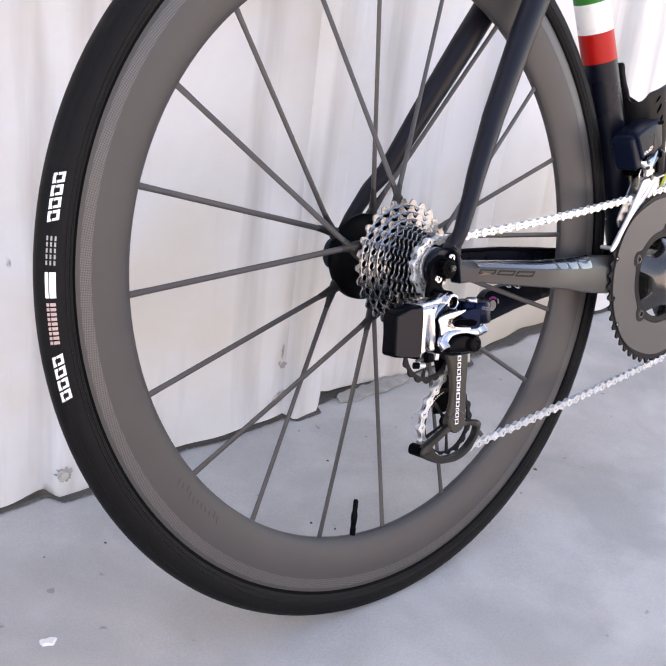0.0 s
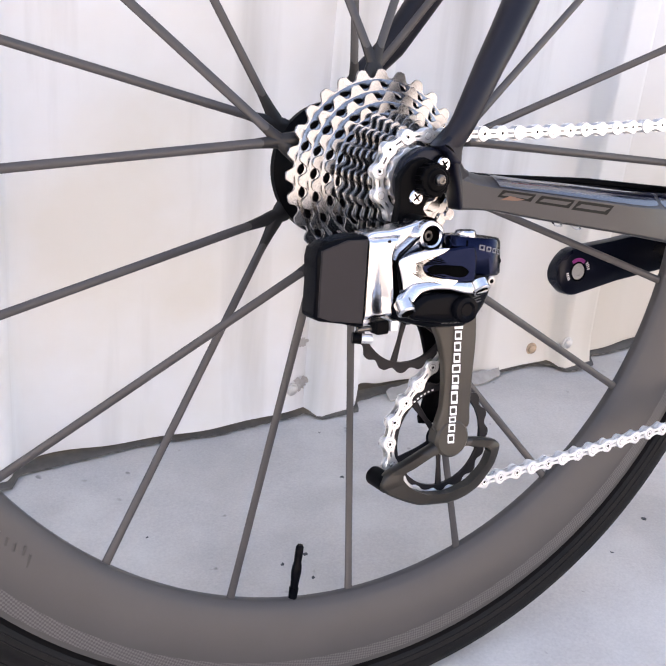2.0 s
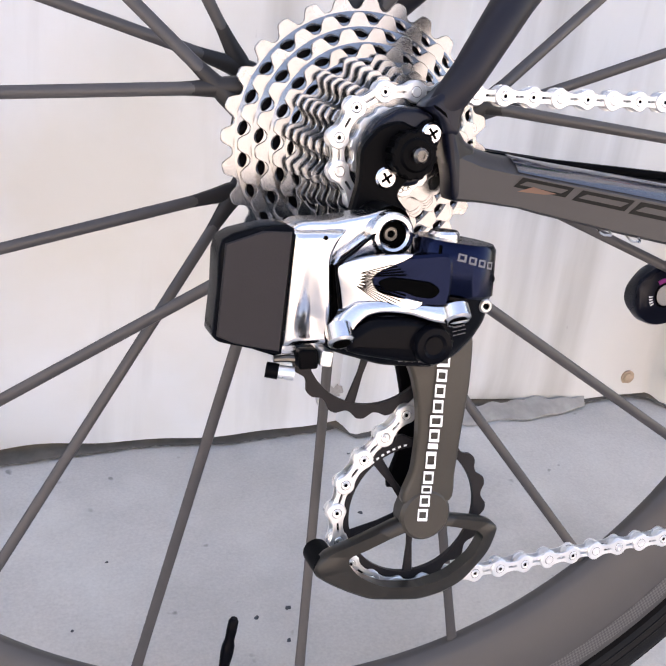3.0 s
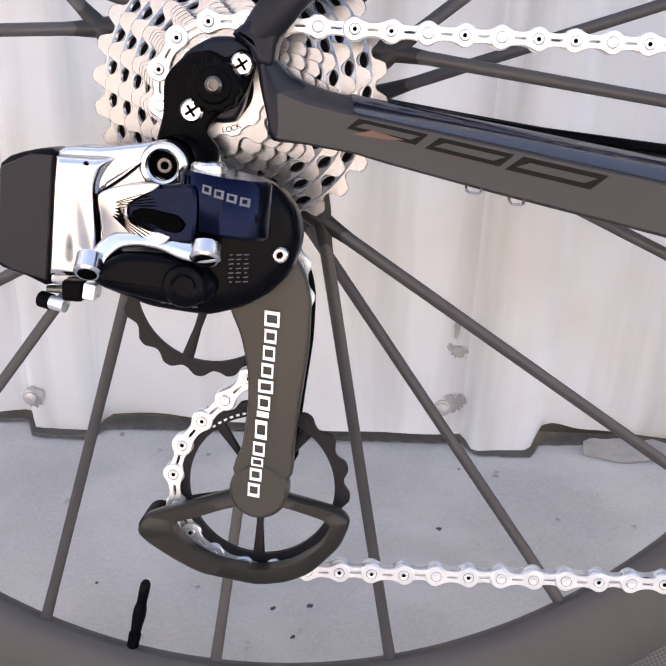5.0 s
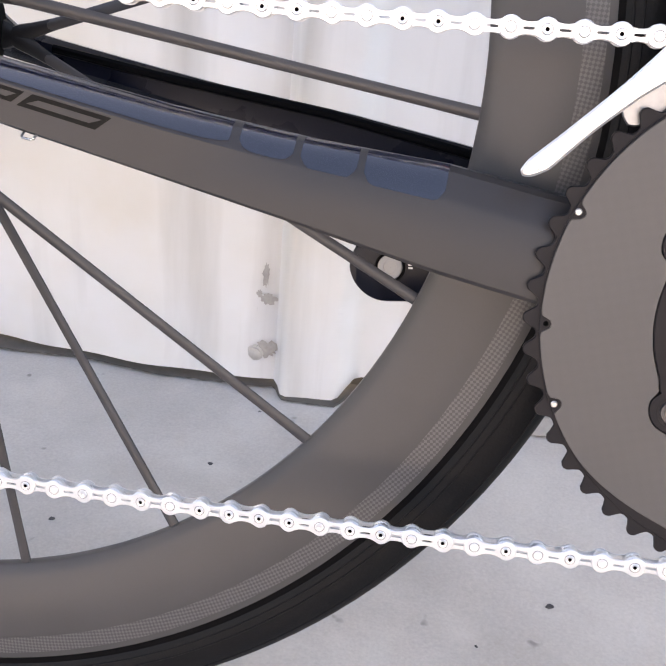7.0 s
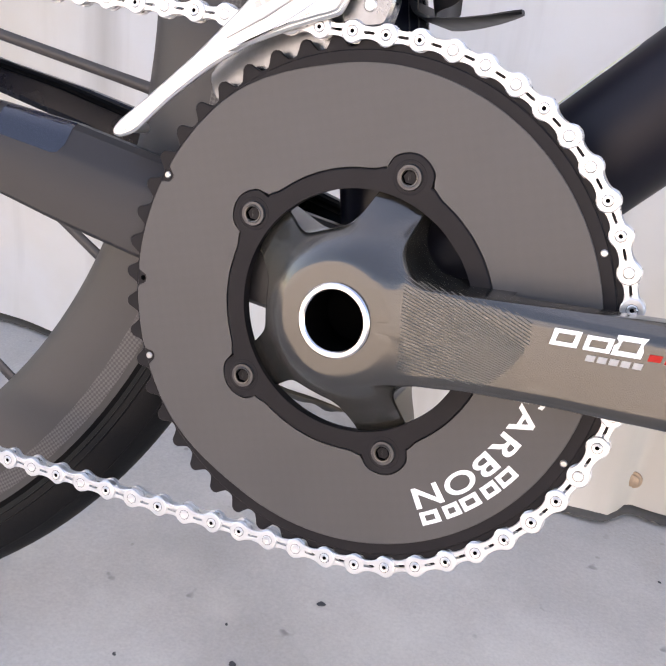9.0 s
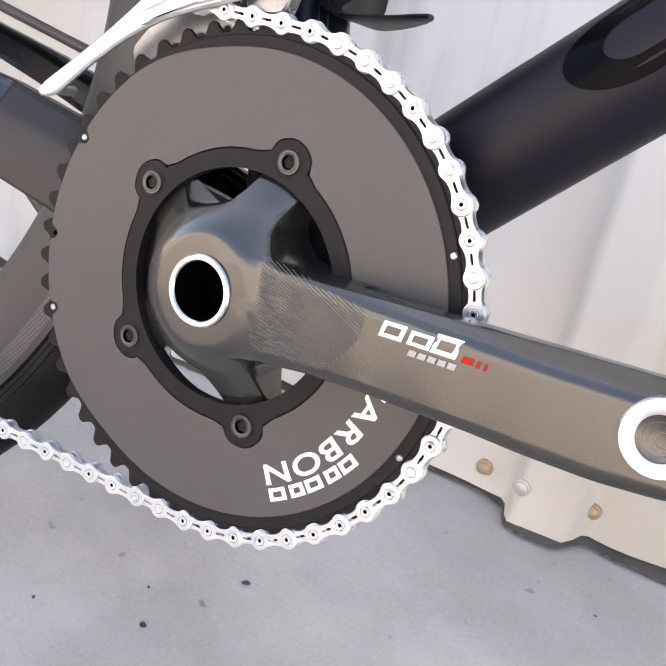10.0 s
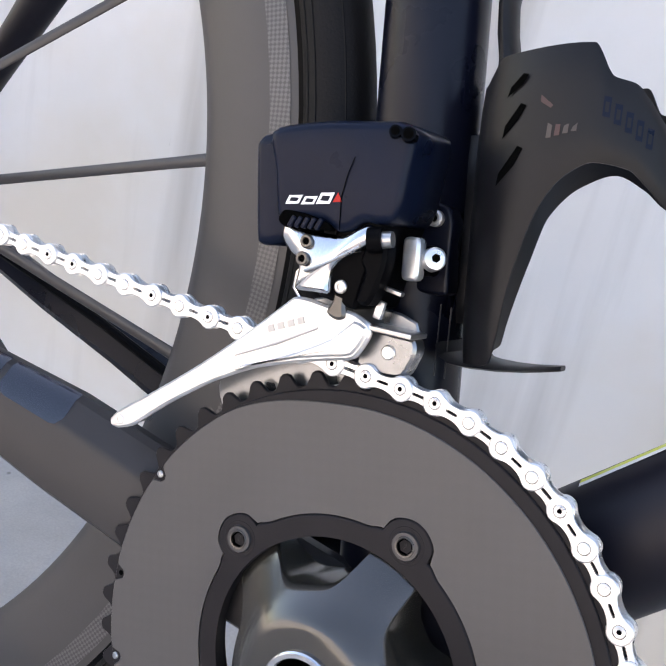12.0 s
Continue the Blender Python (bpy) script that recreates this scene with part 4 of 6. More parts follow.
    for x, y, z in verts:
        r, al = 71.0 + y * 0.735, radians(-2.2 - 56.2 * x / wide)
        out.append((BX + r * math.cos(al), RING_Y - 3.06, BZ + r * math.sin(al)))
    link_mesh("lettering", out, faces, WHITE, crank, "white printed word")
    for i, cut in enumerate((1.0, 0.86, 1.0, 0.86, 1.0)):
        a0, r0, r1 = -28.6 - 6.05 * i, 80.4, 85.6
        def at_ring(r, deg):
            return (BX + r * math.cos(radians(deg)), RING_Y - 3.06, BZ + r * math.sin(radians(deg)))
        m, w, e = 6, 5.4 * cut, 1.35
        outer = [at_ring(r0, a0 - w * k / m) for k in range(m + 1)] + [at_ring(r1, a0 - w * (1 - k / m)) for k in range(m + 1)]
        inner = [at_ring(r0 + 1.5, a0 - e - (w - 2 * e) * k / m) for k in range(m + 1)] + [at_ring(r1 - 1.5, a0 - e - (w - 2 * e) * (1 - k / m)) for k in range(m + 1)]
        n = len(outer)
        link_mesh("maker_block", outer + inner, [(k, (k + 1) % n, n + (k + 1) % n, n + k) for k in range(n)], WHITE, crank)
    return crank


build_crankset()


def build_left_crank():
    rings = []
    secs = [(-20, 14, 58, 15), (0, 22, 58, 16), (30, 20, 60, 15), (80, 17, 66, 13), (130, 16.8, 70.5, 13), (158, 18.2, 72, 13), (170, 18.4, 72, 13)]
    for k in range(1, 13):
        a = math.pi / 2 * k / 12
        secs.append((170 + 18.6 * math.sin(a), max(0.6, 18.4 * math.cos(a)), 72, 13 - 1.5 * math.sin(a)))
    for s, w, y, th in secs:
        c = min(2.6, w * 0.2)
        prof = [(-w + c, 0), (w - c, 0), (w - 0.3 * c, 0.8), (w, 2.6), (w, th - 3), (w - c, th), (-w + c, th), (-w, th - 3), (-w, 2.6), (-w + 0.3 * c, 0.8)]
        rings.append([(s, y + d - 4, q) for q, d in prof])
    m = Matrix.Translation((BX, 0, BZ)) @ Matrix.Rotation(math.pi - ARM_DIR, 4, "Y")
    arm = link_mesh("left_crank_arm", *shift(loft(rings), m), FRAME, bike, "glossy black carbon crank arm without a pedal", sharp=38)
    x, z = BX - 168 * math.cos(ARM_DIR), BZ - 168 * math.sin(ARM_DIR)

    def sector(r0, r1, a0, a1, y, mat, name, label=""):
        verts, n = [], 10
        for k in range(n + 1):
            a = radians(a0 + (a1 - a0) * k / n)
            for r, dy in ((r0, 0.5), (r0, 0.0), (r1, 0.0), (r1, 0.5)):
                verts.append((x + r * math.cos(a), y + dy, z + r * math.sin(a)))
        faces = [(4 * k + q, 4 * k + q + 1, 4 * k + q + 5, 4 * k + q + 4) for k in range(n) for q in range(3)]
        link_mesh(name, verts, faces, mat, arm, label)

    link_mesh("insert_ring", *lathe([(6.3, 68.0), (6.4, 67.3), (7.4, 67.2), (7.7, 67.7)], x, z, 40), BLACK, arm)
    link_mesh("pedal_insert", *lathe([(0.1, 67.9), (3.2, 67.9), (3.4, 67.5), (6.0, 67.5), (6.3, 67.9)], x, z, 36), GREYP, arm, "pale alloy insert in the pedal eye")
    sector(7.8, 10.6, 48, 128, 67.4, MAGENTA, "magenta_arc", "magenta printed arc over the pedal eye")
    for k in range(4):
        sector(9.2, 11.4, 4 + 9.0 * k, 9 + 9.0 * k, 67.35, WHITE, "insert_tick")
        sector(9.2, 11.4, 181 + 9.0 * k, 186 + 9.0 * k, 67.35, WHITE, "insert_tick")


build_left_crank()


# -- frame --
def stay_section(x, lo, up, yo, yi):
    """An eight-sided section with a chamfered outer top edge; yo is the outer face."""
    h, w = up - lo, yi - yo
    return [(x, yo + w * 0.10, lo), (x, yo, lo + h * 0.045), (x, yo, up - h * 0.33), (x, yo + w * 0.08, up - h * 0.25), (x, yo + w * 0.36, up - h * 0.05), (x, yo + w * 0.55, up), (x, yi - w * 0.2, up), (x, yi, up - h * 0.2), (x, yi, lo + h * 0.2), (x, yi - w * 0.15, lo)]


STAY = [(21, 319.2, 344.2, -76.0, -63), (24, 318.9, 342.4, -75.6, -61), (32, 318.4, 338.6, -75, -58), (60, 313.6, 334, -74, -57), (100, 305.2, 328.6, -72, -55), (155, 294.4, 320.6, -67, -50), (210, 282.6, 314.6, -58.5, -42), (260, 270.6, 311.2, -48, -31), (300, 263, 305, -40, -23), (345, 258, 299, -36, -18), (385, 254, 294, -30, -10)]
# the far stay is slimmer and runs closer to the wheel
FAR_STAY = [(21, 324, 344.2, -76.0, -63), (32, 323, 338.6, -71, -56.5), (60, 320, 335, -64, -48), (100, 315, 330, -58, -42), (155, 307, 323.5, -53, -36), (210, 300, 319.5, -49, -32), (260, 292, 313.5, -46, -28), (310, 280, 306, -43, -25), (345, 268, 301, -38, -20), (385, 255, 295, -30, -10)]
SEAT_SLOPE = 0.281


def interp_stay(x):
    for a, b in zip(STAY, STAY[1:]):
        if a[0] <= x <= b[0]:
            t = (x - a[0]) / (b[0] - a[0])
            return tuple(p + (q - p) * t for p, q in zip(a, b))
    return STAY[-1]


def build_frame():
    ax = Vector((-SEAT_SLOPE, 0, 1)).normalized()
    base = Vector((BX, 0, BZ))
    path = [tuple(base + ax * d) for d in (0, 60, 120, 180, 240, 300, 360, 500)]
    frame_ob = link_mesh("frame", *tube(path, [20, 19.8, 19.5, 19.2, 19, 19, 19, 19], 40), FRAME, bike, "matt black carbon frame with a seat tube striped green, white and red", sharp=40)
    # stripes
    for d0, d1, mat, lab in ((255, 287, RED, "red stripe"), (287, 319, WHITEP, "white stripe"), (319, 351, GREEN, "green stripe")):
        link_mesh("stripe", *tube([tuple(base + ax * d) for d in (d0 + 0.1, d1 - 0.1)], [19.25, 19.25], 40, caps=False), mat, frame_ob, lab)
    # bottom bracket shell and its cups
    link_mesh("bottom_bracket_shell", *lathe([(18, -40), (25, -40), (27, -36), (26, -20), (29, 0), (26, 20), (27, 36), (25, 40), (18, 40)], BX, BZ, 48, closed=True), FRAME, frame_ob)
    dd = Vector((math.cos(radians(48.2)), 0, math.sin(radians(48.2))))
    link_mesh("down_tube", *tube([tuple(base + dd * d) for d in (10, 60, 130, 250, 400, 560)], [25, 24.5, 24, 24, 24, 24], 40), STAYPAINT, frame_ob)
    for side in (1, -1):
        secs = [[(p[0], p[1] * side, p[2]) for p in stay_section(*s)] for s in (STAY if side > 0 else FAR_STAY)]
        if side < 0:
            link_mesh("chainstay", *loft(secs), FRAME, frame_ob, sharp=30)
        else:
            joint = [(x + 0.45 * (326 - z), y, z) for x, y, z in stay_section(*interp_stay(45.0))]
            link_mesh("chainstay", *loft([joint] + secs[3:]), STAYM, frame_ob, sharp=25)
            link_mesh("chainstay_end", *loft(secs[:3] + [joint]), STAYM, frame_ob, sharp=24)
            # the yoke where both stays meet, hollowed round the dropout
            yoke = smooth_outline([(14.5, 346), (16, 337), (18.6, 327), (20.2, 319.6), (26, 318.6), (31, 319), (31, 338.6), (25.5, 341.2), (21.4, 345.2), (18, 348)], 3)
            link_mesh("stay_yoke", *plate(yoke, -78.6, -66, 2.6, lambda x, z: 0.62 * max(0.0, x - 18)), FRAME, frame_ob, sharp=50)
            yoke = smooth_outline([(6, 353.5), (11.5, 350), (14.5, 344), (20, 343.5), (21, 350.5), (24.5, 359), (26, 363.5), (17, 363.5), (10, 357.5)], 3)
            link_mesh("stay_yoke", *plate(yoke, -79.0, -67, 2.6, lambda x, z: 0.2 * max(0.0, x - 18)), FRAME, frame_ob, sharp=50)
        path = [(13, -74.5, 352), (17.5, -74.8, 358), (23.5, -74.5, 366), (44, -67.5, 394), (60, -59.5, 411), (96, -49, 462), (148, -37, 530), (207, -25.5, 605), (247, -18, 658), (274, -14, 700)]
        link_mesh("seatstay", *tube([(x, y * side, z) for x, y, z in path], [6.0, 6.6, 6.9, 8.2, 9.2, 11.6, 14.4, 15.6, 16, 16], 24, [4.0, 6, 6.5, 7.6, 8.4, 9.6, 10.6, 10.4, 10, 10]), STAYPAINT, frame_ob, sharp=40)
        # dropout
        out = smooth_outline([(-15, 329), (-15.5, 338), (-11, 347), (-2, 352.5), (6, 353), (12, 350), (12, 342), (10, 331), (7, 325), (3, 324), (0, 324), (-4, 321), (-11, 323)], 4)
        y0, y1 = (-73.0, -65.0) if side > 0 else (65.0, 72.0)
        dp = link_mesh("dropout", *plate(out, y0, y1, 2.0), FRAME, frame_ob, sharp=40)
    return frame_ob


frame_ob = build_frame()


def bars(name, items, mat, parent, label=""):
    """Raised strokes: (x, y, z, width, height, turn) in the plane across y."""
    geos = []
    for x, y, z, w, h, turn in items:
        geos.append(shift(box(-w / 2, w / 2, -0.12, 0.12, -h / 2, h / 2), Matrix.Translation((x, y, z)) @ Matrix.Rotation(-radians(turn), 4, "Y")))
    return link_mesh(name, *merge(*geos), mat, parent, label)


def frame_details():
    # hanger, its screws, the wheel's quick-release nut
    out = smooth_outline([(-17, 338), (-17.5, 326), (-20, 314), (-17, 303), (-8, 300), (0, 305), (2, 315), (-2, 321), (2, 327), (8, 330), (12, 337), (14, 346), (9, 349), (4, 346), (-2, 348), (-10, 346)], 4)
    link_mesh("derailleur_hanger", *plate(out, -76.0, -70.5, 1.0), BLACK, frame_ob, "black derailleur hanger", sharp=40)
    for x, z in ((-7.4, 327.6), (9.6, 344.0)):
        link_mesh("hanger_screw", *disc(x, -77.2, -74, z, 4.1, 0.8, 24), SILVER, frame_ob, "silver cross-head screw")
        bars("screw_slot", [(x, -77.25, z, 4.6, 0.9, 35), (x, -77.25, z, 4.6, 0.9, 125)], HOLE, frame_ob)
    nut = [9.2 if (k // 4) % 2 else 8.6 for k in range(96)]
    link_mesh("axle_nut", *polar([2.0] * 96, nut, -82.5, -74.0, 1.0, 336.4, 0.8), BLACK, frame_ob, "black knurled axle nut")
    link_mesh("axle_collar", *lathe([(0.1, -83.5), (5.5, -83.5), (6.4, -82.6), (6.4, -80)], 1.4, 336.5, 32), BLACK, frame_ob)
    link_mesh("axle_end", *disc(1.8, -87.0, -80, 336.6, 2.9, 0.9, 24, 1.2, 0.6), DARKST, frame_ob, "bare metal axle end")
    # clear film along the upper edge of the stay; past its step it goes on as three separate patches
    def skin(x, d, e=0.25):
        """A point on the stay's outer skin, d of its height below the top edge."""
        _, lo, up, yo, yi = interp_stay(x)
        h, w = up - lo, yi - yo
        knots = ((-0.3, 0.8), (0.0, 0.55), (0.05, 0.36), (0.25, 0.08), (0.33, 0.0), (1.0, 0.0))
        for (d0, a), (d1, b) in zip(knots, knots[1:]):
            if d <= d1:
                k = a + (b - a) * (d - d0) / (d1 - d0)
                return (x, yo + w * k - e, up - h * max(0.0, d) + (e if d < 0.3 else 0.0))

    def film(xs, low, lead=0.0):
        ds = (0.0, 0.05, 0.15, 0.25, 0.33, 1.0)
        secs = []
        for x in xs:
            end = low(x)
            secs.append([skin(x + (lead * (q / 5) if x == xs[0] else 0.0), min(d, end)) for q, d in enumerate(ds)])
        verts = [p for sec in secs for p in sec]
        faces = [(i * 6 + k, i * 6 + k + 1, i * 6 + k + 7, i * 6 + k + 6) for i in range(len(xs) - 1) for k in range(5)]
        return link_mesh("protective_film", verts, faces, FILM, frame_ob, "glossy clear film along the stay")

    film([46, 48, 52, 60, 80, 100, 125, 155, 170, 176, 180], lambda x: 0.29 - 0.05 * max(0.0, (x - 170) / 10) ** 2, 4.0)
    for x0, x1, deep in ((183.5, 203.6, 0.30), (206.4, 227.2, 0.31), (230.0, 260.6, 0.325)):
        span = [x0 + (x1 - x0) * k / 14 for k in range(15)]
        film(span, lambda x: deep - 0.10 * max(0.0, 1 - min(x - x0, x1 - x) / 4.5) ** 2.5)
    # outlined marks on the stay
    def face_at(x, d, e=0.2):
        _, lo, up, yo, yi = interp_stay(x)
        return (x, yo - e, up - (up - lo) * d)

    for x0, x1, slant, d0, d1, mat in ((46, 70, 4, 0.36, 0.57, GLOSSB), (73, 99, 5, 0.37, 0.59, GLOSSB), (101, 131, 6, 0.37, 0.61, GLOSSB)):
        o = [(x0 + slant, d0), (x1 + slant, d0), (x1, d1), (x0, d1)]
        mx, md = (x0 + x1 + slant) / 2, (d0 + d1) / 2
        verts = [face_at(x, d) for x, d in o] + [face_at(mx + (x - mx) * 0.80, md + (d - md) * 0.42) for x, d in o]
        link_mesh("stay_mark", verts, [(k, (k + 1) % 4, 4 + (k + 1) % 4, 4 + k) for k in range(4)], mat, frame_ob, "dark outlined printed mark")
    link_mesh("stay_wedge", [face_at(48, 0.64, 0.25), face_at(55, 0.5, 0.25), face_at(66, 0.54, 0.25), face_at(60, 0.6, 0.25)], [(0, 1, 2, 3)], ORANGE, frame_ob, "dark orange printed wedge")
    # two small cable guides under the stay
    for x in (91, 106):
        _, lo, up, yo, yi = interp_stay(x)
        link_mesh("cable_guide", *tube([(x - 2.6, yo + 2, lo + 0.6), (x - 2.4, yo - 0.6, lo - 0.9), (x - 1.6, yo - 1.8, lo - 1.4), (x + 1.6, yo - 1.8, lo - 1.6), (x + 2.4, yo - 0.6, lo - 1.2), (x + 2.6, yo + 2, lo + 0.3)], [0.5] * 6, 8), SILVERD, frame_ob)
    # glossy rounded mark on the down tube, and a yellow-white label on its upper side
    base, dd = Vector((BX, 0, BZ)), Vector((math.cos(radians(48.2)), 0, math.sin(radians(48.2))))
    up = Vector((-dd.z, 0, dd.x))
    def on_tube(d, a, r=24.25):
        return tuple(base + dd * d + Vector((0, -1, 0)) * r * math.cos(a) + up * r * math.sin(a))
    verts, faces = [], []
    n = 40
    for k in range(n + 1):
        u = math.pi * k / n
        for rr in (1.0, 0.5):
            d = 172 - 27 * rr * math.sin(u) if rr == 1.0 else 172 - 12 * math.sin(u)
            a = 0.62 * rr * math.cos(u) + 0.28
            verts.append(on_tube(d, a))
    faces = [(2 * k, 2 * k + 1, 2 * k + 3, 2 * k + 2) for k in range(n)]
    far = len(verts)
    for d in (172, 250, 330):
        for a in (0.9, 0.59, -0.03, -0.34):
            verts.append(on_tube(d, a))
    for i in range(2):
        for k in (0, 2):
            q = far + i * 4 + k
            faces.append((q, q + 1, q + 5, q + 4))
    link_mesh("down_tube_mark", verts, faces, PLASTIC, frame_ob, "mirror-dark rounded vinyl mark")
    for a0, a1, mat in ((1.30, 1.44, YELLOW), (1.20, 1.30, WHITEP)):
        verts = [on_tube(d, a, 24.3) for d in (96, 116, 134) for a in (a0, a1)]
        link_mesh("tube_label", verts, [(0, 1, 3, 2), (2, 3, 5, 4)], mat, frame_ob)
    # non-drive cable along the far stay
    path = [(60, 44, 331), (120, 36, 325), (200, 28, 319), (300, 20, 306), (370, 10, 296)]
    link_mesh("brake_cable", *tube(path, [2.4] * 5, 10), BLACK, frame_ob)


frame_details()


# -- rear derailleur --
def build_rear_derailleur():
    # one smooth casting: flat by the battery, dished down its middle, running up to the pivot
    body_out = smooth_outline([(-47.6, 312.6), (-49.4, 291), (-51.2, 268.6), (-45, 267.4), (-37, 268.0), (-31.6, 270.6), (-30.4, 276), (-30.8, 284), (-31.8, 292), (-33.2, 299.6), (-28, 303.2), (-22, 306.6), (-18.6, 303.6), (-12, 301.8), (-5.4, 304.6), (-3.8, 310), (-6, 316.0), (-12, 318.4), (-20, 316.6), (-33, 314.6)], 5)
    def dish(x, z):
        u = (x + 41.2 + 0.05 * (z - 290)) / (1.8 + 3.4 * max(0.0, min(1.0, (304 - z) / 32)))
        deep = max(0.0, min(1.0, (305 - z) / 24)) * max(0.0, min(1.0, (z - 268) / 6))
        return 0.10 * max(0.0, x + 34) + 2.8 * deep * math.exp(-u * u) - 0.5 * math.exp(-(((x + 33.0) / 1.6) ** 2))
    der = link_mesh("rear_derailleur", *plate(body_out, -95.4, -80, 1.6, lambda x, z: 0.10 * max(0.0, x + 34)), SILVER, bike, "polished silver and black electronic rear derailleur with long pulley cage", sharp=50)
    # the dished face as a fine sheet just proud of the plate
    verts, faces, rows, cols = [], [], 44, 22
    for j in range(rows):
        z = 270.5 + (312.0 - 270.5) * j / (rows - 1)
        x0 = -48.4 - 0.062 * (312 - z)
        x1 = -32.6 - 0.05 * (z - 280) + 7.0 * max(0.0, (z - 300) / 12) ** 2
        for i in range(cols):
            x = x0 + (x1 - x0) * i / (cols - 1)
            e = min(i, cols - 1 - i, j, rows - 1 - j)
            verts.append((x, -98.6 + dish(x, z) + 3.6 * max(0.0, 1 - e / 3.0) ** 2, z))
    faces = [(j * cols + i, j * cols + i + 1, (j + 1) * cols + i + 1, (j + 1) * cols + i) for j in range(rows - 1) for i in range(cols - 1)]
    link_mesh("body_face", verts, faces, SILVER, der, sharp=80)
    link_mesh("body_groove", *tube([(-18.6, -97.6, 310.6), (-25, -98.0, 305.4), (-32.8, -98.6, 299.8), (-31.6, -98.6, 290), (-30.2, -98.6, 280.6)], [0.4, 0.5, 0.55, 0.55, 0.5], 8, [0.9] * 5), BLACK, der)
    link_mesh("body_pinhole", *disc(-37.0, -99.4, -97, 309.4, 0.7, 0.1, 12), HOLE, der)
    link_mesh("body_web", *plate([(-33.4, 298.6), (-31, 303.6), (-22, 309.6), (-8, 304.6), (-10, 300), (-28, 297.0)], -96.6, -91, 0.8), SILVER, der)
    # black plate in place of the shade between body and link
    link_mesh("link_gap", *plate([(-31.4, 279.5), (-33.4, 299.5), (-29, 299.5), (-27, 279.5)], -97.2, -92, 0.4), HOLE, der)
    # mounting pivot
    link_mesh("pivot_bolt", *lathe([(4.7, -90), (4.8, -97.6), (5.7, -98.4), (7.1, -98.2), (7.9, -97.2), (8.1, -93), (8.1, -90)], -11.8, 310.0, 44), SILVER, der, "silver pivot collar")
    link_mesh("pivot_sleeve", *lathe([(8.4, -91.5), (8.4, -74)], -10.8, 311, 40), BLACK, der)
    link_mesh("pivot_bore", *lathe([(0.1, -94.4), (4.7, -94.4), (4.75, -97.5)], -11.8, 310.0, 32), HOLE, der)
    link_mesh("pivot_socket", *lathe([(1.3, -94.5), (1.4, -95.2), (2.4, -95.2), (2.7, -94.5)], -11.8, 310.0, 24), DARKST, der)
    # battery
    out = smooth_outline([(-70.4, 307), (-71.8, 290), (-73.2, 273.2), (-70.6, 270.6), (-60, 268.9), (-50.2, 267.6), (-48.8, 290), (-47.4, 312.3), (-57.4, 312.3)], 3)
    bat = link_mesh("battery", *plate(out, -88.5, -73, 2.4, lambda x, z: -0.40 * (x + 70)), BATTERY, der, "dark grey battery block", sharp=35)
    bat.data.materials[0] = PLASTIC
    face = [(-57.6, 311.0), (-69.6, 305.9), (-71.9, 273.2), (-66, 270.9), (-51.6, 269.2), (-48.6, 311.2)]
    link_mesh("battery_face", *plate(face, -89.4, -87.5, 0.5, lambda x, z: -0.40 * (x + 70)), BATTERY, bat)
    # outer parallelogram link: silver fanning into navy, with a bright lower rail
    tl = lambda x, z: -0.46 * (x + 31)
    out = smooth_outline([(-29, 300.4), (-29.8, 292), (-29.0, 283), (-20, 285.0), (-4, 287.4), (2.5, 288.6), (3.5, 299), (2.0, 306), (-8, 305), (-18, 304)], 4)
    link_mesh("outer_link", *plate(out, -100.4, -94, 1.0, tl), NAVY, der, "navy anodised parallelogram link", sharp=35)
    fan = [(-32.4, 299.6), (-26, 302.8), (-18, 304.6), (-9.5, 305.4), (-12.5, 302.6), (-17, 300.2), (-20.8, 297.6), (-21.6, 295.4), (-20.0, 292.6), (-14, 290.6), (-5.6, 289.4), (-8, 286.4), (-16, 285.2), (-24, 283.0), (-29.8, 279.8), (-30.6, 286), (-31.6, 293)]
    link_mesh("link_flank", *plate(smooth_outline(fan, 3), -101.2, -99, 0.4, tl), SILVER, der, "brushed silver flank")
    for k in range(17):
        a = -36 + 3.5 * k
        r0, r1 = 4.5 + 0.8 * (k % 3), 8.8 if -15 < a < 4 else 21.0 - 0.006 * (a + 8) ** 2
        cx, cz = -30.5, 296.2
        x, z = cx + (r0 + r1) / 2 * math.cos(radians(a)), cz + (r0 + r1) / 2 * math.sin(radians(a))
        geo = shift(box(-(r1 - r0) / 2, (r1 - r0) / 2, -0.2, 0.2, -0.14, 0.14), Matrix.Translation((x, -101.25 + tl(x, z), z)) @ Matrix.Rotation(-radians(a), 4, "Y") @ Matrix.Rotation(-0.43 * math.cos(radians(a)), 4, "Z"))
        link_mesh("engraved_line", *geo, HOLE, der)
    # the window is a black plate on the link, painting its depth
    win = smooth_outline([(-19.6, 295), (-16, 297.0), (-4, 296.2), (-0.8, 293.6), (-3, 290.8), (-8, 291.0), (-12, 292.4), (-17, 292.6)], 4)
    link_mesh("link_window", *plate(win, -101.5, -99, 0.3, tl), HOLE, der)
    blade = smooth_outline([(-36.4, 281.2), (-33.6, 286.4), (-28.4, 290.4), (-20, 291.6), (-10, 291.8), (0, 291.8), (5.4, 291.2), (8.2, 288.6), (8.0, 285.2), (3, 284.0), (-4, 284.6), (-11, 286.6), (-19, 287.0), (-25, 285.6), (-29.4, 281.6), (-31.4, 277.6), (-35, 277.4)], 4)
    blade = [(x + 2.0, z - 2.4) for x, z in blade]
    link_mesh("link_rail", *plate(blade, -105.4, -99, 1.8, lambda x, z: -0.30 * (x + 30) + 0.30 * (z - 284)), SILVER, der, "bright polished lower rail", sharp=45)
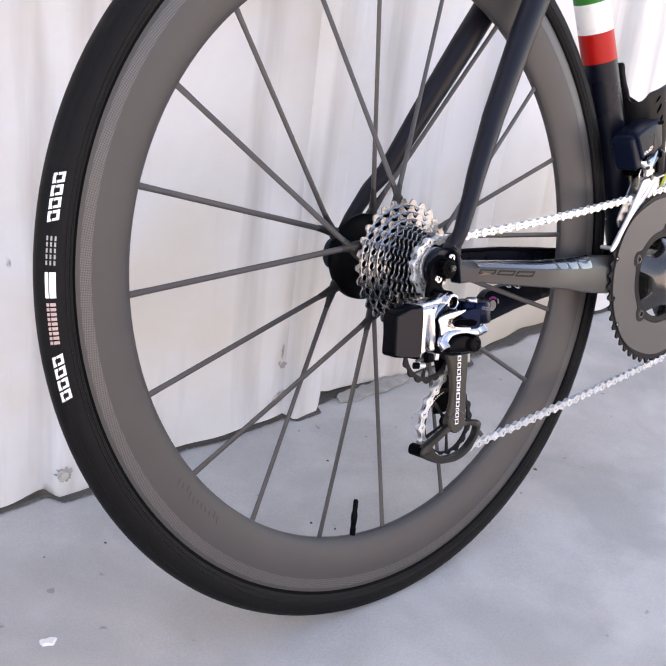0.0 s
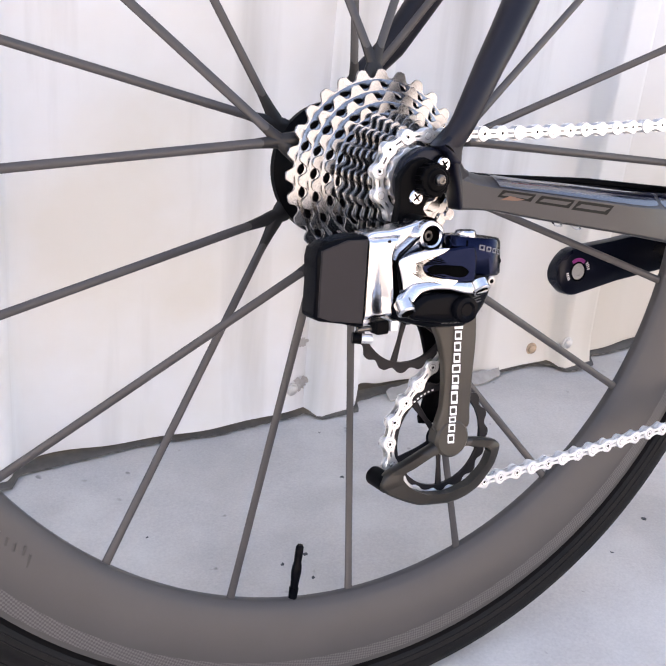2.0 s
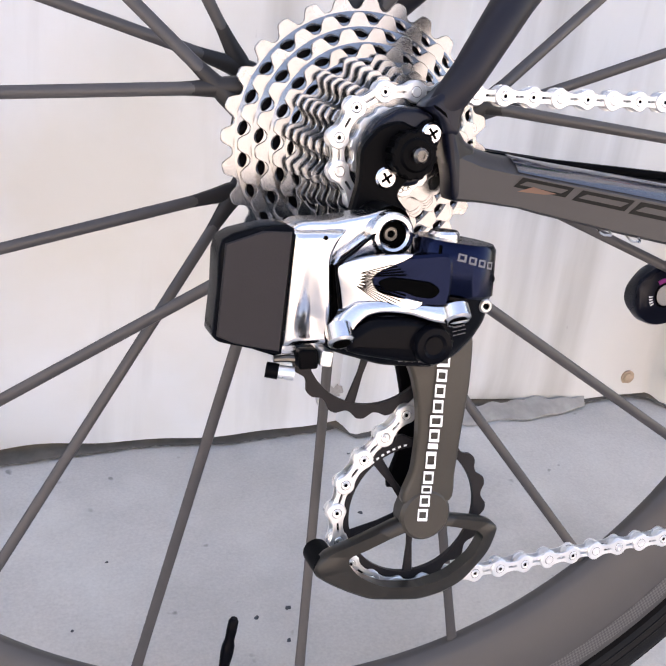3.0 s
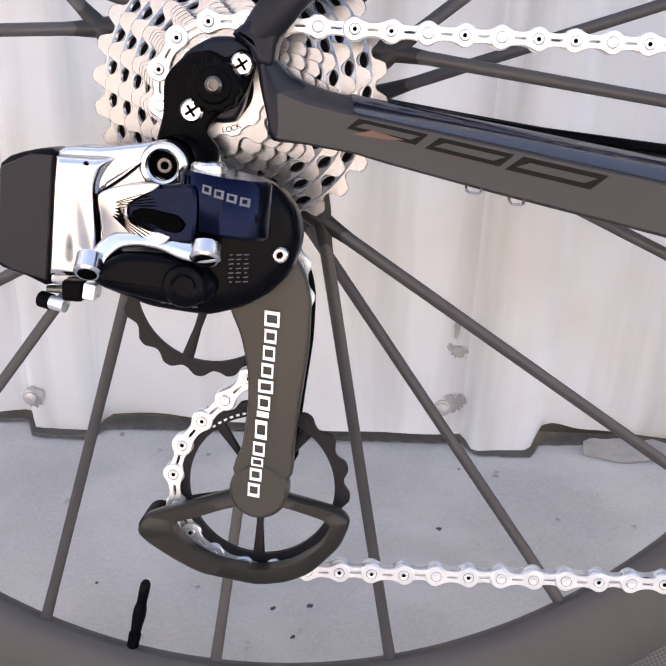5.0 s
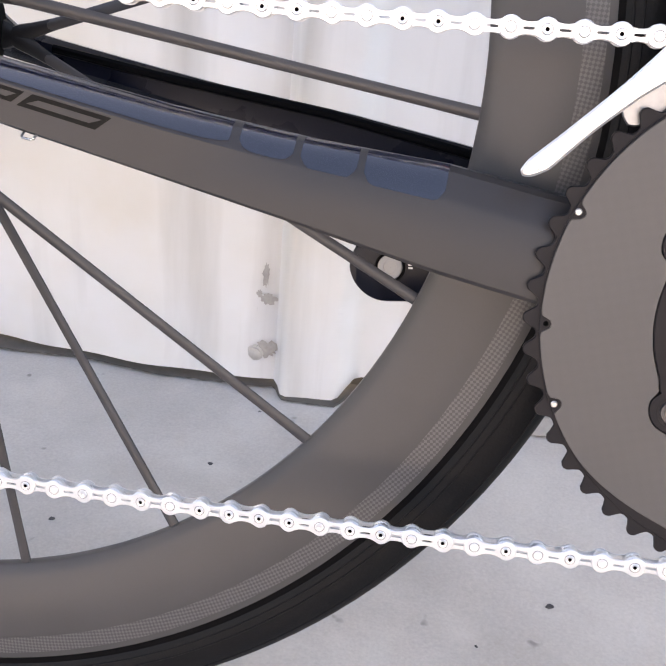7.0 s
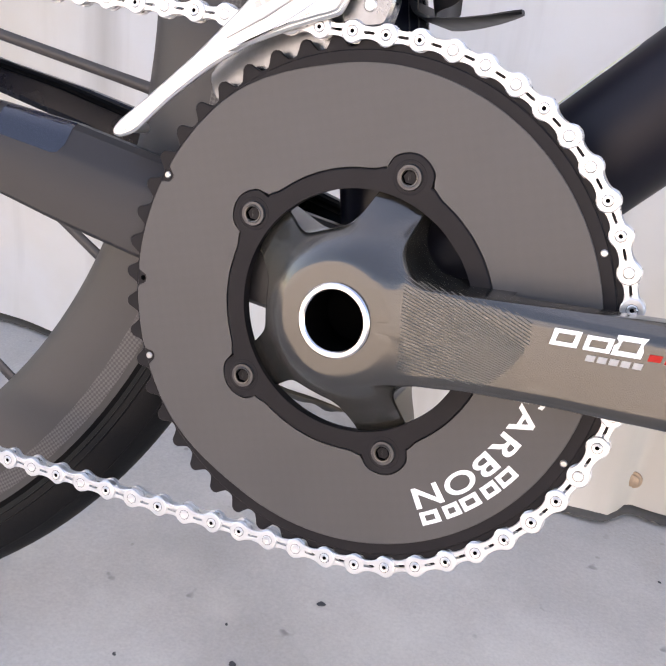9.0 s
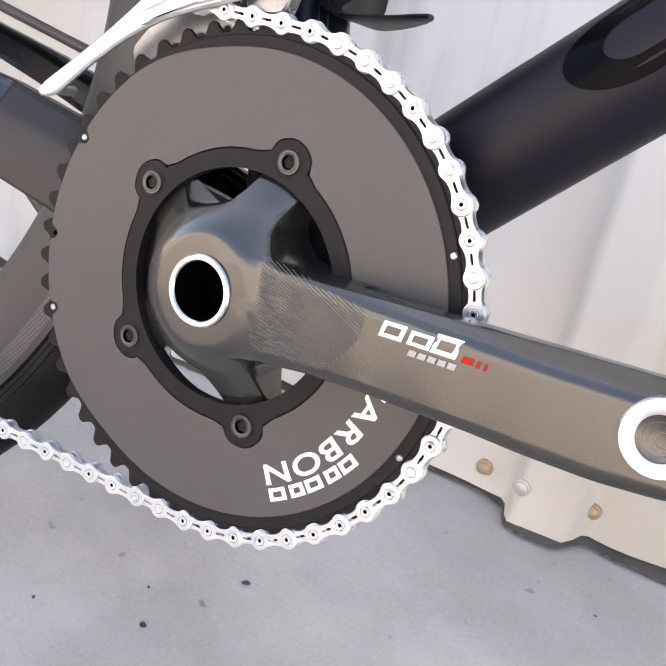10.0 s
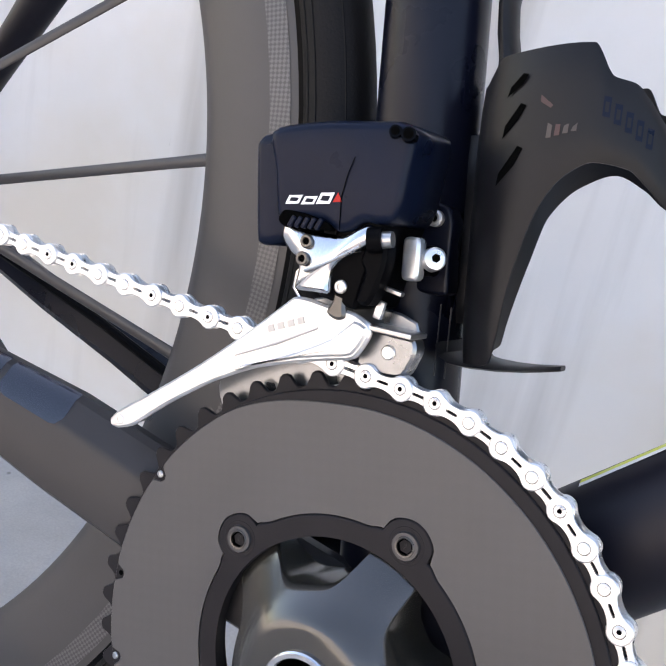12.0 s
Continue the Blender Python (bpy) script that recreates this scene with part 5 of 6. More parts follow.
    for name, a, b, r in (("rail_lug", (6.4, -112.6, 287.0), (6.6, -116.0, 282.8), 5.0), ("lower_lug", (-33.4, -105.0, 279.6), (-33.2, -109.4, 274.6), 4.8)):
        a, b = Vector(a), Vector(b)
        d = (b - a).normalized()
        link_mesh(name, *tube([tuple(a), tuple(b - d * 0.8), tuple(b)], [r, r, r - 0.8], 28), SILVER, der, sharp=35)
        link_mesh("lug_bore", *tube([tuple(b - d), tuple(b + d * 0.15)], [r - 1.6] * 2, 24), HOLE, der)
    # adjusting screws
    link_mesh("screw_block", *shift(box(-3.6, 3.6, -4, 4, -3.6, 3.6, 1.4), Matrix.Translation((-41.6, -96, 266.6))), BLACK, der)
    link_mesh("screw_block_face", *shift(box(-2.1, 2.1, -4.2, 4, -2.8, 2.8, 0.7), Matrix.Translation((-35.4, -97, 267.0)) @ Matrix.Rotation(0.15, 4, "Y")), CHAIN, der)
    link_mesh("screw_bracket", *tube([(-52.5, -92.5, 265.4), (-47, -93, 265.6), (-42, -94, 265.0)], [1.3, 1.5, 1.6], 10), DARKST, der)
    link_mesh("limit_screw", *tube([(-55.0, -92, 261.6), (-50.8, -93.5, 261.0)], [2.9, 2.9], 14), BLACK, der)
    link_mesh("limit_screw_tip", *tube([(-50.8, -93.5, 261.0), (-45.4, -95.0, 260.4)], [2.5, 2.5], 14), CHAIN, der)
    # black motor housing, its cover and boss
    out = smooth_outline([(-35, 279), (-34.5, 270), (-24, 266), (-14, 263.2), (4, 262), (16, 264.5), (24, 269), (30.5, 276), (33.5, 287), (31.5, 297), (25, 305), (14, 308), (6, 301), (4, 285), (-12, 283)], 5)
    link_mesh("motor_housing", *plate(out, -104, -89, 5.5, lambda x, z: -0.08 * (x + 5) if x < 6 else -0.9 + 0.5 * (x - 6)), PLASTIC, der, "glossy black motor housing", sharp=60)
    link_mesh("motor_core", *plate(smooth_outline([(-20, 272), (-6, 268), (8, 268), (18, 273), (20, 286), (12, 296), (0, 294), (-14, 284)], 3), -92, -66, 2.0), PLASTIC, der)
    cover = smooth_outline([(-30, 277), (-22, 282.4), (-8, 283), (4, 280), (9, 274), (6, 268), (-6, 266.5), (-20, 268.5), (-30, 271)], 4)
    link_mesh("motor_cover", *plate(cover, -110.5, -100, 3.2, lambda x, z: -0.05 * (x + 5)), PLASTIC, der, sharp=60)
    link_mesh("motor_boss", *lathe([(0.1, -113.5), (3.2, -113.5), (4.4, -114.4), (6.4, -114.0), (7.2, -112.6), (7.2, -104)], -0.5, 273.6, 36), PLASTIC, der)
    # navy band round the outer knuckle
    rings = []
    for z, r in ((290.4, 13.4), (291.6, 14.4), (307.6, 14.4), (309.2, 13.4)):
        rings.append([(9.8 + r * 1.05 * math.cos(a), -101.5 + r * math.sin(a), z - 0.12 * r * math.cos(a)) for a in (2 * math.pi * k / 48 for k in range(48))])
    band = link_mesh("knuckle_band", *loft(rings), NAVY, der, "navy anodised knuckle band", sharp=40)
    def on_band(x, z, e=0.12):
        return (x, -101.5 - math.sqrt(max(0.1, 14.4**2 - ((x - 9.8) / 1.05) ** 2)) - e, z)
    for k in range(4):
        x, z = 6.4 + 3.9 * k, 305.2 - 1.1 * k
        o = [(-1.5, -1.2), (1.5, -1.9), (1.8, 0.8), (-1.2, 1.4)]
        verts = [on_band(x + p, z + q) for p, q in o] + [on_band(x + p * 0.5, z + q * 0.5) for p, q in o]
        link_mesh("knuckle_mark", verts, [(m, (m + 1) % 4, 4 + (m + 1) % 4, 4 + m) for m in range(4)], SMALLP, der)
    link_mesh("band_seam", *tube([(-0.6, -112.9, 309), (-1.2, -112.9, 300), (-1.8, -112.9, 292)], [0.45] * 3, 8), HOLE, der)
    rings = []
    for z, r in ((306, 5.6), (311.6, 5.6), (312.6, 4.8)):
        rings.append([(4.6 + r * math.cos(a), -103.5 + r * math.sin(a), z) for a in (2 * math.pi * k / 24 for k in range(24))])
    link_mesh("knuckle_cap", *loft(rings), SILVER, der, "bright pivot cap")
    link_mesh("band_screw", *disc(20.6, -111.0, -104, 296.4, 1.7, 0.4, 18, 0.8, 0.8), BLACK, der)
    # unreadable small print
    prints = [(12.5 + 2.3 * j, -105.3 + 0.5 * (6.5 + 2.3 * j), 283 - 1.5 * k, 1.7 if (j + k) % 3 else 0.9, 0.32, 8) for j in range(3) for k in range(7)]
    prints += [(-9 + 2.6 * j, -104.5 + 0.08 * (j - 2), 266.0 - 0.2 * j, 1.8, 0.3, 4) for j in range(5)]
    bars("small_print", prints, SMALLP, der)
    link_mesh("cage_screw", *disc(27.6, -96.0, -84, 282.9, 2.7, 0.6, 24, 1.4, 1.0), SILVERD, der, "silver socket screw")
    link_mesh("screw_bore", *lathe([(0.1, -95.6), (1.1, -95.6), (1.12, -96.05)], 27.6, 282.9, 6), HOLE, der)
    # cage
    left = [(9, 268), (7, 259), (11.5, 248), (14.5, 235), (15, 222), (14, 208), (11, 194)]
    right = [(31.5, 194), (33, 206), (34.5, 224), (36.5, 244), (36.5, 262), (34, 272), (28, 281), (18, 283)]
    out = smooth_outline(left + right, 4)
    cage = link_mesh("pulley_cage", *plate(out, -72.2, -66.5, 1.6, lambda x, z: 0.05 * abs(x - 23)), CAGE, der, "matt dark carbon pulley cage with white lettering", sharp=45)
    inner = smooth_outline([(p[0], p[1]) for p in left + right], 3)
    link_mesh("inner_cage", *plate(inner, -52.5, -49.5, 0.8), BLACK, der)
    link_mesh("cage_hub", *disc(20.6, -72.6, -64, 189.0, 11.2, 1.4, 40), CAGE, der)
    outer = smooth_outline([(-26, 167.6), (-22, 175.0), (-10, 179.6), (9, 187), (20, 190), (31, 187.5), (45, 184.6), (52, 182.6), (55.6, 178.4), (52, 168), (41.6, 156.4), (32, 151.6), (20, 149.6), (0, 152.2), (-10, 156.4), (-20, 162)], 4)
    inner = smooth_outline([(-12.0, 172.0), (-4, 175.6), (8, 180.4), (20, 183.6), (31, 182.8), (45.6, 179.0), (48.5, 175.5), (44.5, 167.6), (34, 159.6), (20, 156.2), (4.6, 158.0), (-6.5, 164.0)], 4)
    n = 160
    link_mesh("cage_loop", *polar(ray_radii(inner, 20, 170, n), ray_radii(outer, 20, 170, n), -71.6, -65.0, 20, 170, 1.5), LOOPM, der, "carbon guard loop", sharp=50)
    link_mesh("loop_tip", *disc(-20.5, -70.0, -54, 168.8, 5.6, 1.2, 24), BLACK, der)
    # lettering as a column of plain hollow blocks
    tall = (1.0, 0.9, 0.62, 1.0, 1.35, 0.42, 1.0, 0.9, 1.0, 1.0, 0.95, 1.05)
    run = 186.6
    for k, wide in enumerate(tall):
        step = 6.05 * wide
        t = (run + step / 2 - 186.6) / 73.0
        x, z = 18.6 + 6.4 * t - 1.8 * t * t, run + step / 2
        run += 73.0 * wide / sum(tall)
        y = -73.0 + 0.02 * abs(x - 23)
        h, w = step * 0.45, (2.8 if k in (7, 11) else 2.25)
        o = [(-w, -h + 0.25), (w, -h - 0.25), (w, h - 0.25), (-w, h + 0.25)]
        if wide < 0.5:
            link_mesh("cage_block", [(x + p, y, z + q) for p, q in o], [(0, 1, 2, 3)], WHITE, der)
            continue
        verts = [(x + p, y, z + q) for p, q in o] + [(x + p * 0.68, y, z + q * 0.52) for p, q in o]
        link_mesh("cage_block", verts, [(m, (m + 1) % 4, 4 + (m + 1) % 4, 4 + m) for m in range(4)], WHITE, der)
    # pulleys
    for (cx, cz), turn in ((LOW, 0.0), (UPP, -0.30)):
        pin = min(PINS, key=lambda p: abs(math.hypot(p.x - cx, p.z - cz) - PUL_R) + 0.01 * abs(p.z - cz + 10))
        ph = math.atan2(pin.z - cz, pin.x - cx)
        n = 170
        link_mesh("pulley", *polar([28.6] * n, toothed(17, PUL_R, 2.3, 0.2), PUL_Y - 1.1, PUL_Y + 1.1, cx, cz, 0.3, ph), RINGM, der, "large black pulley wheel")
        link_mesh("pulley_hub", *lathe([(3, PUL_Y - 2.6), (7, PUL_Y - 2.6), (7, PUL_Y + 2.6), (3, PUL_Y + 2.6)], cx, cz, 24, closed=True), BLACK, der)
        for k in range(5):
            a = turn + radians(-90 + 72 * k)
            link_mesh("pulley_spoke", *tube([(cx + 5 * math.cos(a), PUL_Y, cz + 5 * math.sin(a)), (cx + 16 * math.cos(a), PUL_Y, cz + 16 * math.sin(a)), (cx + 29.3 * math.cos(a), PUL_Y, cz + 29.3 * math.sin(a))], [2.0, 1.4, 2.4], 10, [1.1] * 3), RINGM, der)
        bars("pulley_print", [(cx + 30.0 * math.cos(a), PUL_Y - 1.2, cz + 30.0 * math.sin(a), 0.8, 1.3, math.degrees(a)) for a in (radians(100 + 5 * k) for k in range(7))], WHITE, der)


build_rear_derailleur()


# -- front derailleur --
WORN = material("worn_cage_steel", (0.26, 0.265, 0.275), 0.3, metal=0.95, vary=0.35, rvary=0.12, scale=70)
SMEARP = material("worn_grey_print", (0.42, 0.41, 0.40), 0.45, metal=0.5)


def build_front_derailleur():
    lean = lambda x, z: 0.05 * (x - 350)
    body_out = smooth_outline([(339.6, 410), (333.6, 424), (329.0, 434.0), (338.5, 439.6), (349, 443.4), (359.6, 446.4), (370, 449.2), (375.0, 448.4), (376.6, 444), (377.4, 436), (378.6, 427), (377.6, 420.8), (374, 418.4), (368.6, 417.4), (365.4, 413.8), (361.6, 411.8), (356, 413.2), (348, 411.6), (344, 408.6)], 3)
    fd = link_mesh("front_derailleur", *plate(body_out, -69, -40, 3.0, lean), FDM, bike, "black electronic front derailleur with a bright silver cage", sharp=50)
    bat = smooth_outline([(333.6, 399.2), (328, 413), (322.6, 428.4), (324.6, 432.2), (332, 435.6), (338, 436), (342, 424), (343.6, 404), (340, 400.4)], 3)
    link_mesh("battery", *plate(bat, -66.5, -42, 3.0), FDM, fd, "dark navy battery", sharp=40)
    link_mesh("seam", *tube([(360.2, -69.0, 435), (359.6, -68.9, 429), (359.9, -68.8, 422), (362.6, -68.6, 412.8)], [0.16] * 4, 6), HOLE, fd)
    # recess under the body, its shade painted as a black plate, with a ribbed roll
    link_mesh("recess", *plate(smooth_outline([(341.4, 409.0), (342.6, 412.6), (350, 413.8), (358.2, 413.4), (360.0, 411.6), (352, 409.6), (345, 407.6)], 3), -69.3, -66, 0.3, lean), HOLE, fd)
    for k in range(5):
        x = 346.4 + 2.3 * k
        link_mesh("spring_ridge", *shift(box(-0.75, 0.75, -1.2, 1.2, -1.9, 1.9, 0.5), Matrix.Translation((x, -69.0 + lean(x, 0), 410.0 + 0.55 * k)) @ Matrix.Rotation(0.25, 4, "Y")), FDM, fd)
    # two dark lugs at the upper corner
    for x, z, r in ((369.6, 445.4, 2.3), (374.0, 445.8, 2.6)):
        link_mesh("upper_lug", *tube([(x, -66.0, z), (x + 1.0, -69.6, z + 0.6)], [r, r - 0.4], 18), PLASTIC, fd)
        link_mesh("lug_bore", *tube([(x + 0.95, -69.5, z + 0.6), (x + 1.02, -69.8, z + 0.62)], [r - 1.0] * 2, 16), HOLE, fd)
    # the maker's mark as plain hollow blocks and a small red wedge
    for x, z, w, h in ((344.6, 416.6, 4.6, 3.0), (349.8, 418.0, 4.4, 2.8), (354.8, 420.3, 4.6, 3.8)):
        o = [(-w / 2 - 0.3, -h / 2 - w * 0.17), (w / 2 - 0.3, -h / 2 + w * 0.17), (w / 2 + 0.3, h / 2 + w * 0.17), (-w / 2 + 0.3, h / 2 - w * 0.17)]
        y = -69.25 + lean(x, 0)
        link_mesh("maker_block", [(x + p, y, z + q) for p, q in o] + [(x + p * 0.6, y, z + q * 0.45) for p, q in o], [(m, (m + 1) % 4, 4 + (m + 1) % 4, 4 + m) for m in range(4)], WHITE, fd)
    link_mesh("red_wedge", [(357.6, -68.9, 420.0), (360.6, -68.8, 421.0), (358.4, -68.9, 423.4)], [(0, 1, 2)], RED, fd)
    # silver swing arm
    arm = smooth_outline([(340.2, 403.2), (339.8, 407.6), (342.4, 409.2), (349, 408.4), (356, 409.6), (361.4, 410.8), (365, 414.4), (368.4, 417.0), (371.2, 415.4), (370.6, 411.6), (367.6, 407.8), (363.2, 403.8), (361.0, 399.6), (361.6, 395), (362.4, 392.2), (357, 390.8), (350.6, 389.4), (349.8, 393.8), (348.8, 398.4), (345.4, 399.6)], 4)
    link_mesh("swing_arm", *plate(arm, -63.5, -55, 1.4), SILVER, fd, "polished silver swing arm", sharp=50)
    link_mesh("arm_ridge", *tube([(352.5, -63.7, 396.2), (358, -63.9, 400.0), (363.4, -63.9, 404.8), (368.6, -63.7, 409.8)], [0.5] * 4, 8), SILVERD, fd)
    for x, z in ((350.2, 405.2), (350.6, 399.6)):
        link_mesh("arm_screw", *disc(x, -64.5, -60, z, 2.3, 0.4, 20, 1.25, 0.5), DARKST, fd)
        link_mesh("screw_bore", *lathe([(0.1, -64.1), (1.25, -64.1)], x, z, 6), HOLE, fd)
    # dark knuckles and links between arm and cage
    link_mesh("knuckle", *tube([(370.4, -63.0, 412.4), (374.4, -62.0, 414.0)], [4.0, 4.0], 22), BLACK, fd)
    link_mesh("knuckle_pin", *tube([(374.4, -62.0, 414.0), (377.4, -61.6, 415.2)], [2.7, 2.5], 20), SILVERD, fd)
    link_mesh("rear_link", *plate(smooth_outline([(366, 411), (371, 413), (373.4, 408), (373.8, 399), (372.6, 392), (368, 392), (368, 401), (365, 404.6)], 3), -54, -46, 1.2), BLACK, fd, sharp=40)
    link_mesh("pivot_link", *plate(smooth_outline([(361.2, 397.4), (364.4, 399.4), (367.2, 397.0), (367.6, 391.0), (369.2, 386.6), (366.6, 384.8), (362.4, 385.8), (363.2, 390.4)], 3), -60, -53, 1.0), DARKST, fd, "dark steel pivot link", sharp=40)
    link_mesh("pivot_pin", *disc(365.0, -61.2, -56, 395.4, 2.2, 0.4, 18, 1.0, 0.4), SILVERD, fd)
    link_mesh("wire_spring", *tube([(348.4, -56, 398), (346.2, -56, 393.5), (346.4, -55.5, 388.5), (349.6, -55, 385.6)], [0.75] * 4, 8), SILVER, fd)
    link_mesh("inner_strut", *box(369, 379, -46, -43, 397.2, 398.6, 0.4), SILVERD, fd)
    link_mesh("inner_tab", *box(371.4, 374.2, -45, -43, 387.4, 393.4, 0.4), BRUSHED, fd)
    # cage: outer plate with a raised facet, inner plate, front bridge
    tilt = lambda x, z: 0.02 * (x - 330)
    outer = smooth_outline([(286.6, 314.4), (289.0, 318.6), (299.6, 329.6), (316.9, 348.6), (333.8, 369.6), (344.5, 384.2), (350, 385.8), (357.6, 386.3), (367.3, 387.4), (373.8, 385.8), (375.2, 382), (372.6, 373.6), (366, 370.2), (353.7, 364.4), (338.8, 356.2), (324.1, 345.0), (309.6, 330.6), (297.0, 316.0), (291.0, 312.4), (287.6, 312.2)], 4)
    link_mesh("cage_plate", *plate(outer, -51.5, -48.6, 0.9, tilt), PLATEM, fd, "brushed silver outer cage plate", sharp=30)
    facet = smooth_outline([(331, 352.4), (340, 359.0), (352, 367.4), (362.6, 376.4), (368.6, 385.0), (373.4, 384.6), (374.0, 381.4), (371.6, 374.4), (365, 371.2), (353, 365.6), (340, 358.0)], 2)
    link_mesh("cage_facet", *plate(facet, -52.4, -50, 0.8, tilt), PLATEM, fd, sharp=30)
    link_mesh("cage_ridge", *tube([(330, -51.6, 357.4), (344, -51.4, 367.4), (357, -51.1, 378.0)], [0.25, 0.5, 0.3], 8, [0.2, 0.5, 0.3]), SMEARP, fd)
    bars("cage_mark", [(340.2 + 3.3 * k, -51.6 + tilt(340.2 + 3.3 * k, 0), 371.4 + 2.2 * k, 2.5, 2.3, 34) for k in range(4)], SMEARP, fd)
    inner = smooth_outline([(318, 343), (330, 362), (345, 384), (362, 389), (384, 390), (388, 374), (372, 364), (350, 352), (330, 336), (322, 334)], 3)
    link_mesh("inner_plate", *plate(inner, -37.5, -35.5, 0.6), WORN, fd, "worn steel inner cage plate")
    link_mesh("front_bridge", *plate(smooth_outline([(371, 382.6), (380, 384.6), (387.4, 385.6), (389.4, 381.8), (387.6, 373.0), (380, 370.6), (371, 370.8)], 3), -44.0, -36.0, 1.0), WORN, fd, "worn steel cage bridge")
    link_mesh("bridge_top", *shift(box(-8.4, 8.4, -7.0, 6.0, -0.9, 0.9, 0.6), Matrix.Translation((380.4, -43, 385.9)) @ Matrix.Rotation(-0.17, 4, "Y")), SILVERD, fd)
    link_mesh("bridge_rivet", *disc(380.6, -44.8, -43, 378.6, 2.5, 0.5, 20), BRUSHED, fd)
    link_mesh("tail_screw", *disc(291.2, -52.6, -36, 316.0, 2.1, 0.5, 18, 1.0, 0.5), BRUSHED, fd)
    # mount on the seat tube
    m = smooth_outline([(357.6, 424), (366, 427.4), (372.6, 427.6), (376.4, 423), (379.6, 410), (382.6, 400), (378, 397.6), (368, 397), (360, 408)], 3)
    link_mesh("mount", *plate(m, -17.5, -8, 1.5), FRAME, fd, "black braze-on mount")
    link_mesh("mount_core", *box(352, 368, -52, -18, 388, 424, 3), BLACK, fd)
    link_mesh("small_bolt", *disc(370.0, -20.5, -15, 422.6, 2.9, 0.7, 22, 1.4, 0.6), BRUSHED, fd)
    link_mesh("bolt_bore", *lathe([(0.1, -20.1), (1.35, -20.1)], 370.0, 422.6, 6), HOLE, fd)
    link_mesh("washer", *shift(box(-3.3, 3.3, -3.6, 3.2, -7.4, 7.4, 2.6), Matrix.Translation((373.6, -33.0, 408.6)) @ Matrix.Rotation(radians(-16), 4, "Y")), CHAIN, fd, "slotted silver washer")
    link_mesh("bolt_collar", *tube([(373.5, -27, 408.2), (378.4, -28, 409.8)], [5.2, 5.2], 20), BLACK, fd)
    link_mesh("clamp_bolt", *tube([(377.4, -28.5, 409.6), (380.4, -33.0, 411.0), (381.4, -34.4, 411.6), (381.6, -34.7, 411.7)], [4.0, 4.0, 3.7, 3.0], 22), CHAIN, fd, "silver clamp bolt")
    link_mesh("bolt_socket", *tube([(381.3, -34.2, 411.5), (381.8, -35.0, 411.8)], [1.5, 1.5], 6), HOLE, fd)
    # seams of the clamp running down the seat tube
    for dx in (0.0, 3.6):
        link_mesh("mount_seam", *tube([(382.6 + dx * 0.9, -19.2 + dx * 0.5, 396), (388.6 + dx * 0.9, -18.6 + dx * 0.5, 372)], [0.3, 0.3], 6), GREYM, fd)
    # the body and its arm sit in towards the seat tube
    inward = {}
    for names, k, off in ((("battery", "seam", "recess", "spring_ridge", "upper_lug", "lug_bore", "maker_block", "red_wedge"), 1.0448, (-22.7, 15.1, -19.9)),
                          (("swing_arm", "arm_ridge", "arm_screw", "screw_bore", "knuckle", "knuckle_pin", "pivot_link", "pivot_pin", "wire_spring"), 1.029, (-14.7, 9.8, -12.9))):
        m = Matrix.Translation(Vector(off) * 0.001) @ Matrix.Scale(k, 4)
        inward.update({name: m for name in names})
    fd.data.transform(inward["battery"])
    for ob in fd.children:
        kind = ob.name.split(".")[0]
        if kind in inward:
            ob.data.transform(inward[kind])


build_front_derailleur()


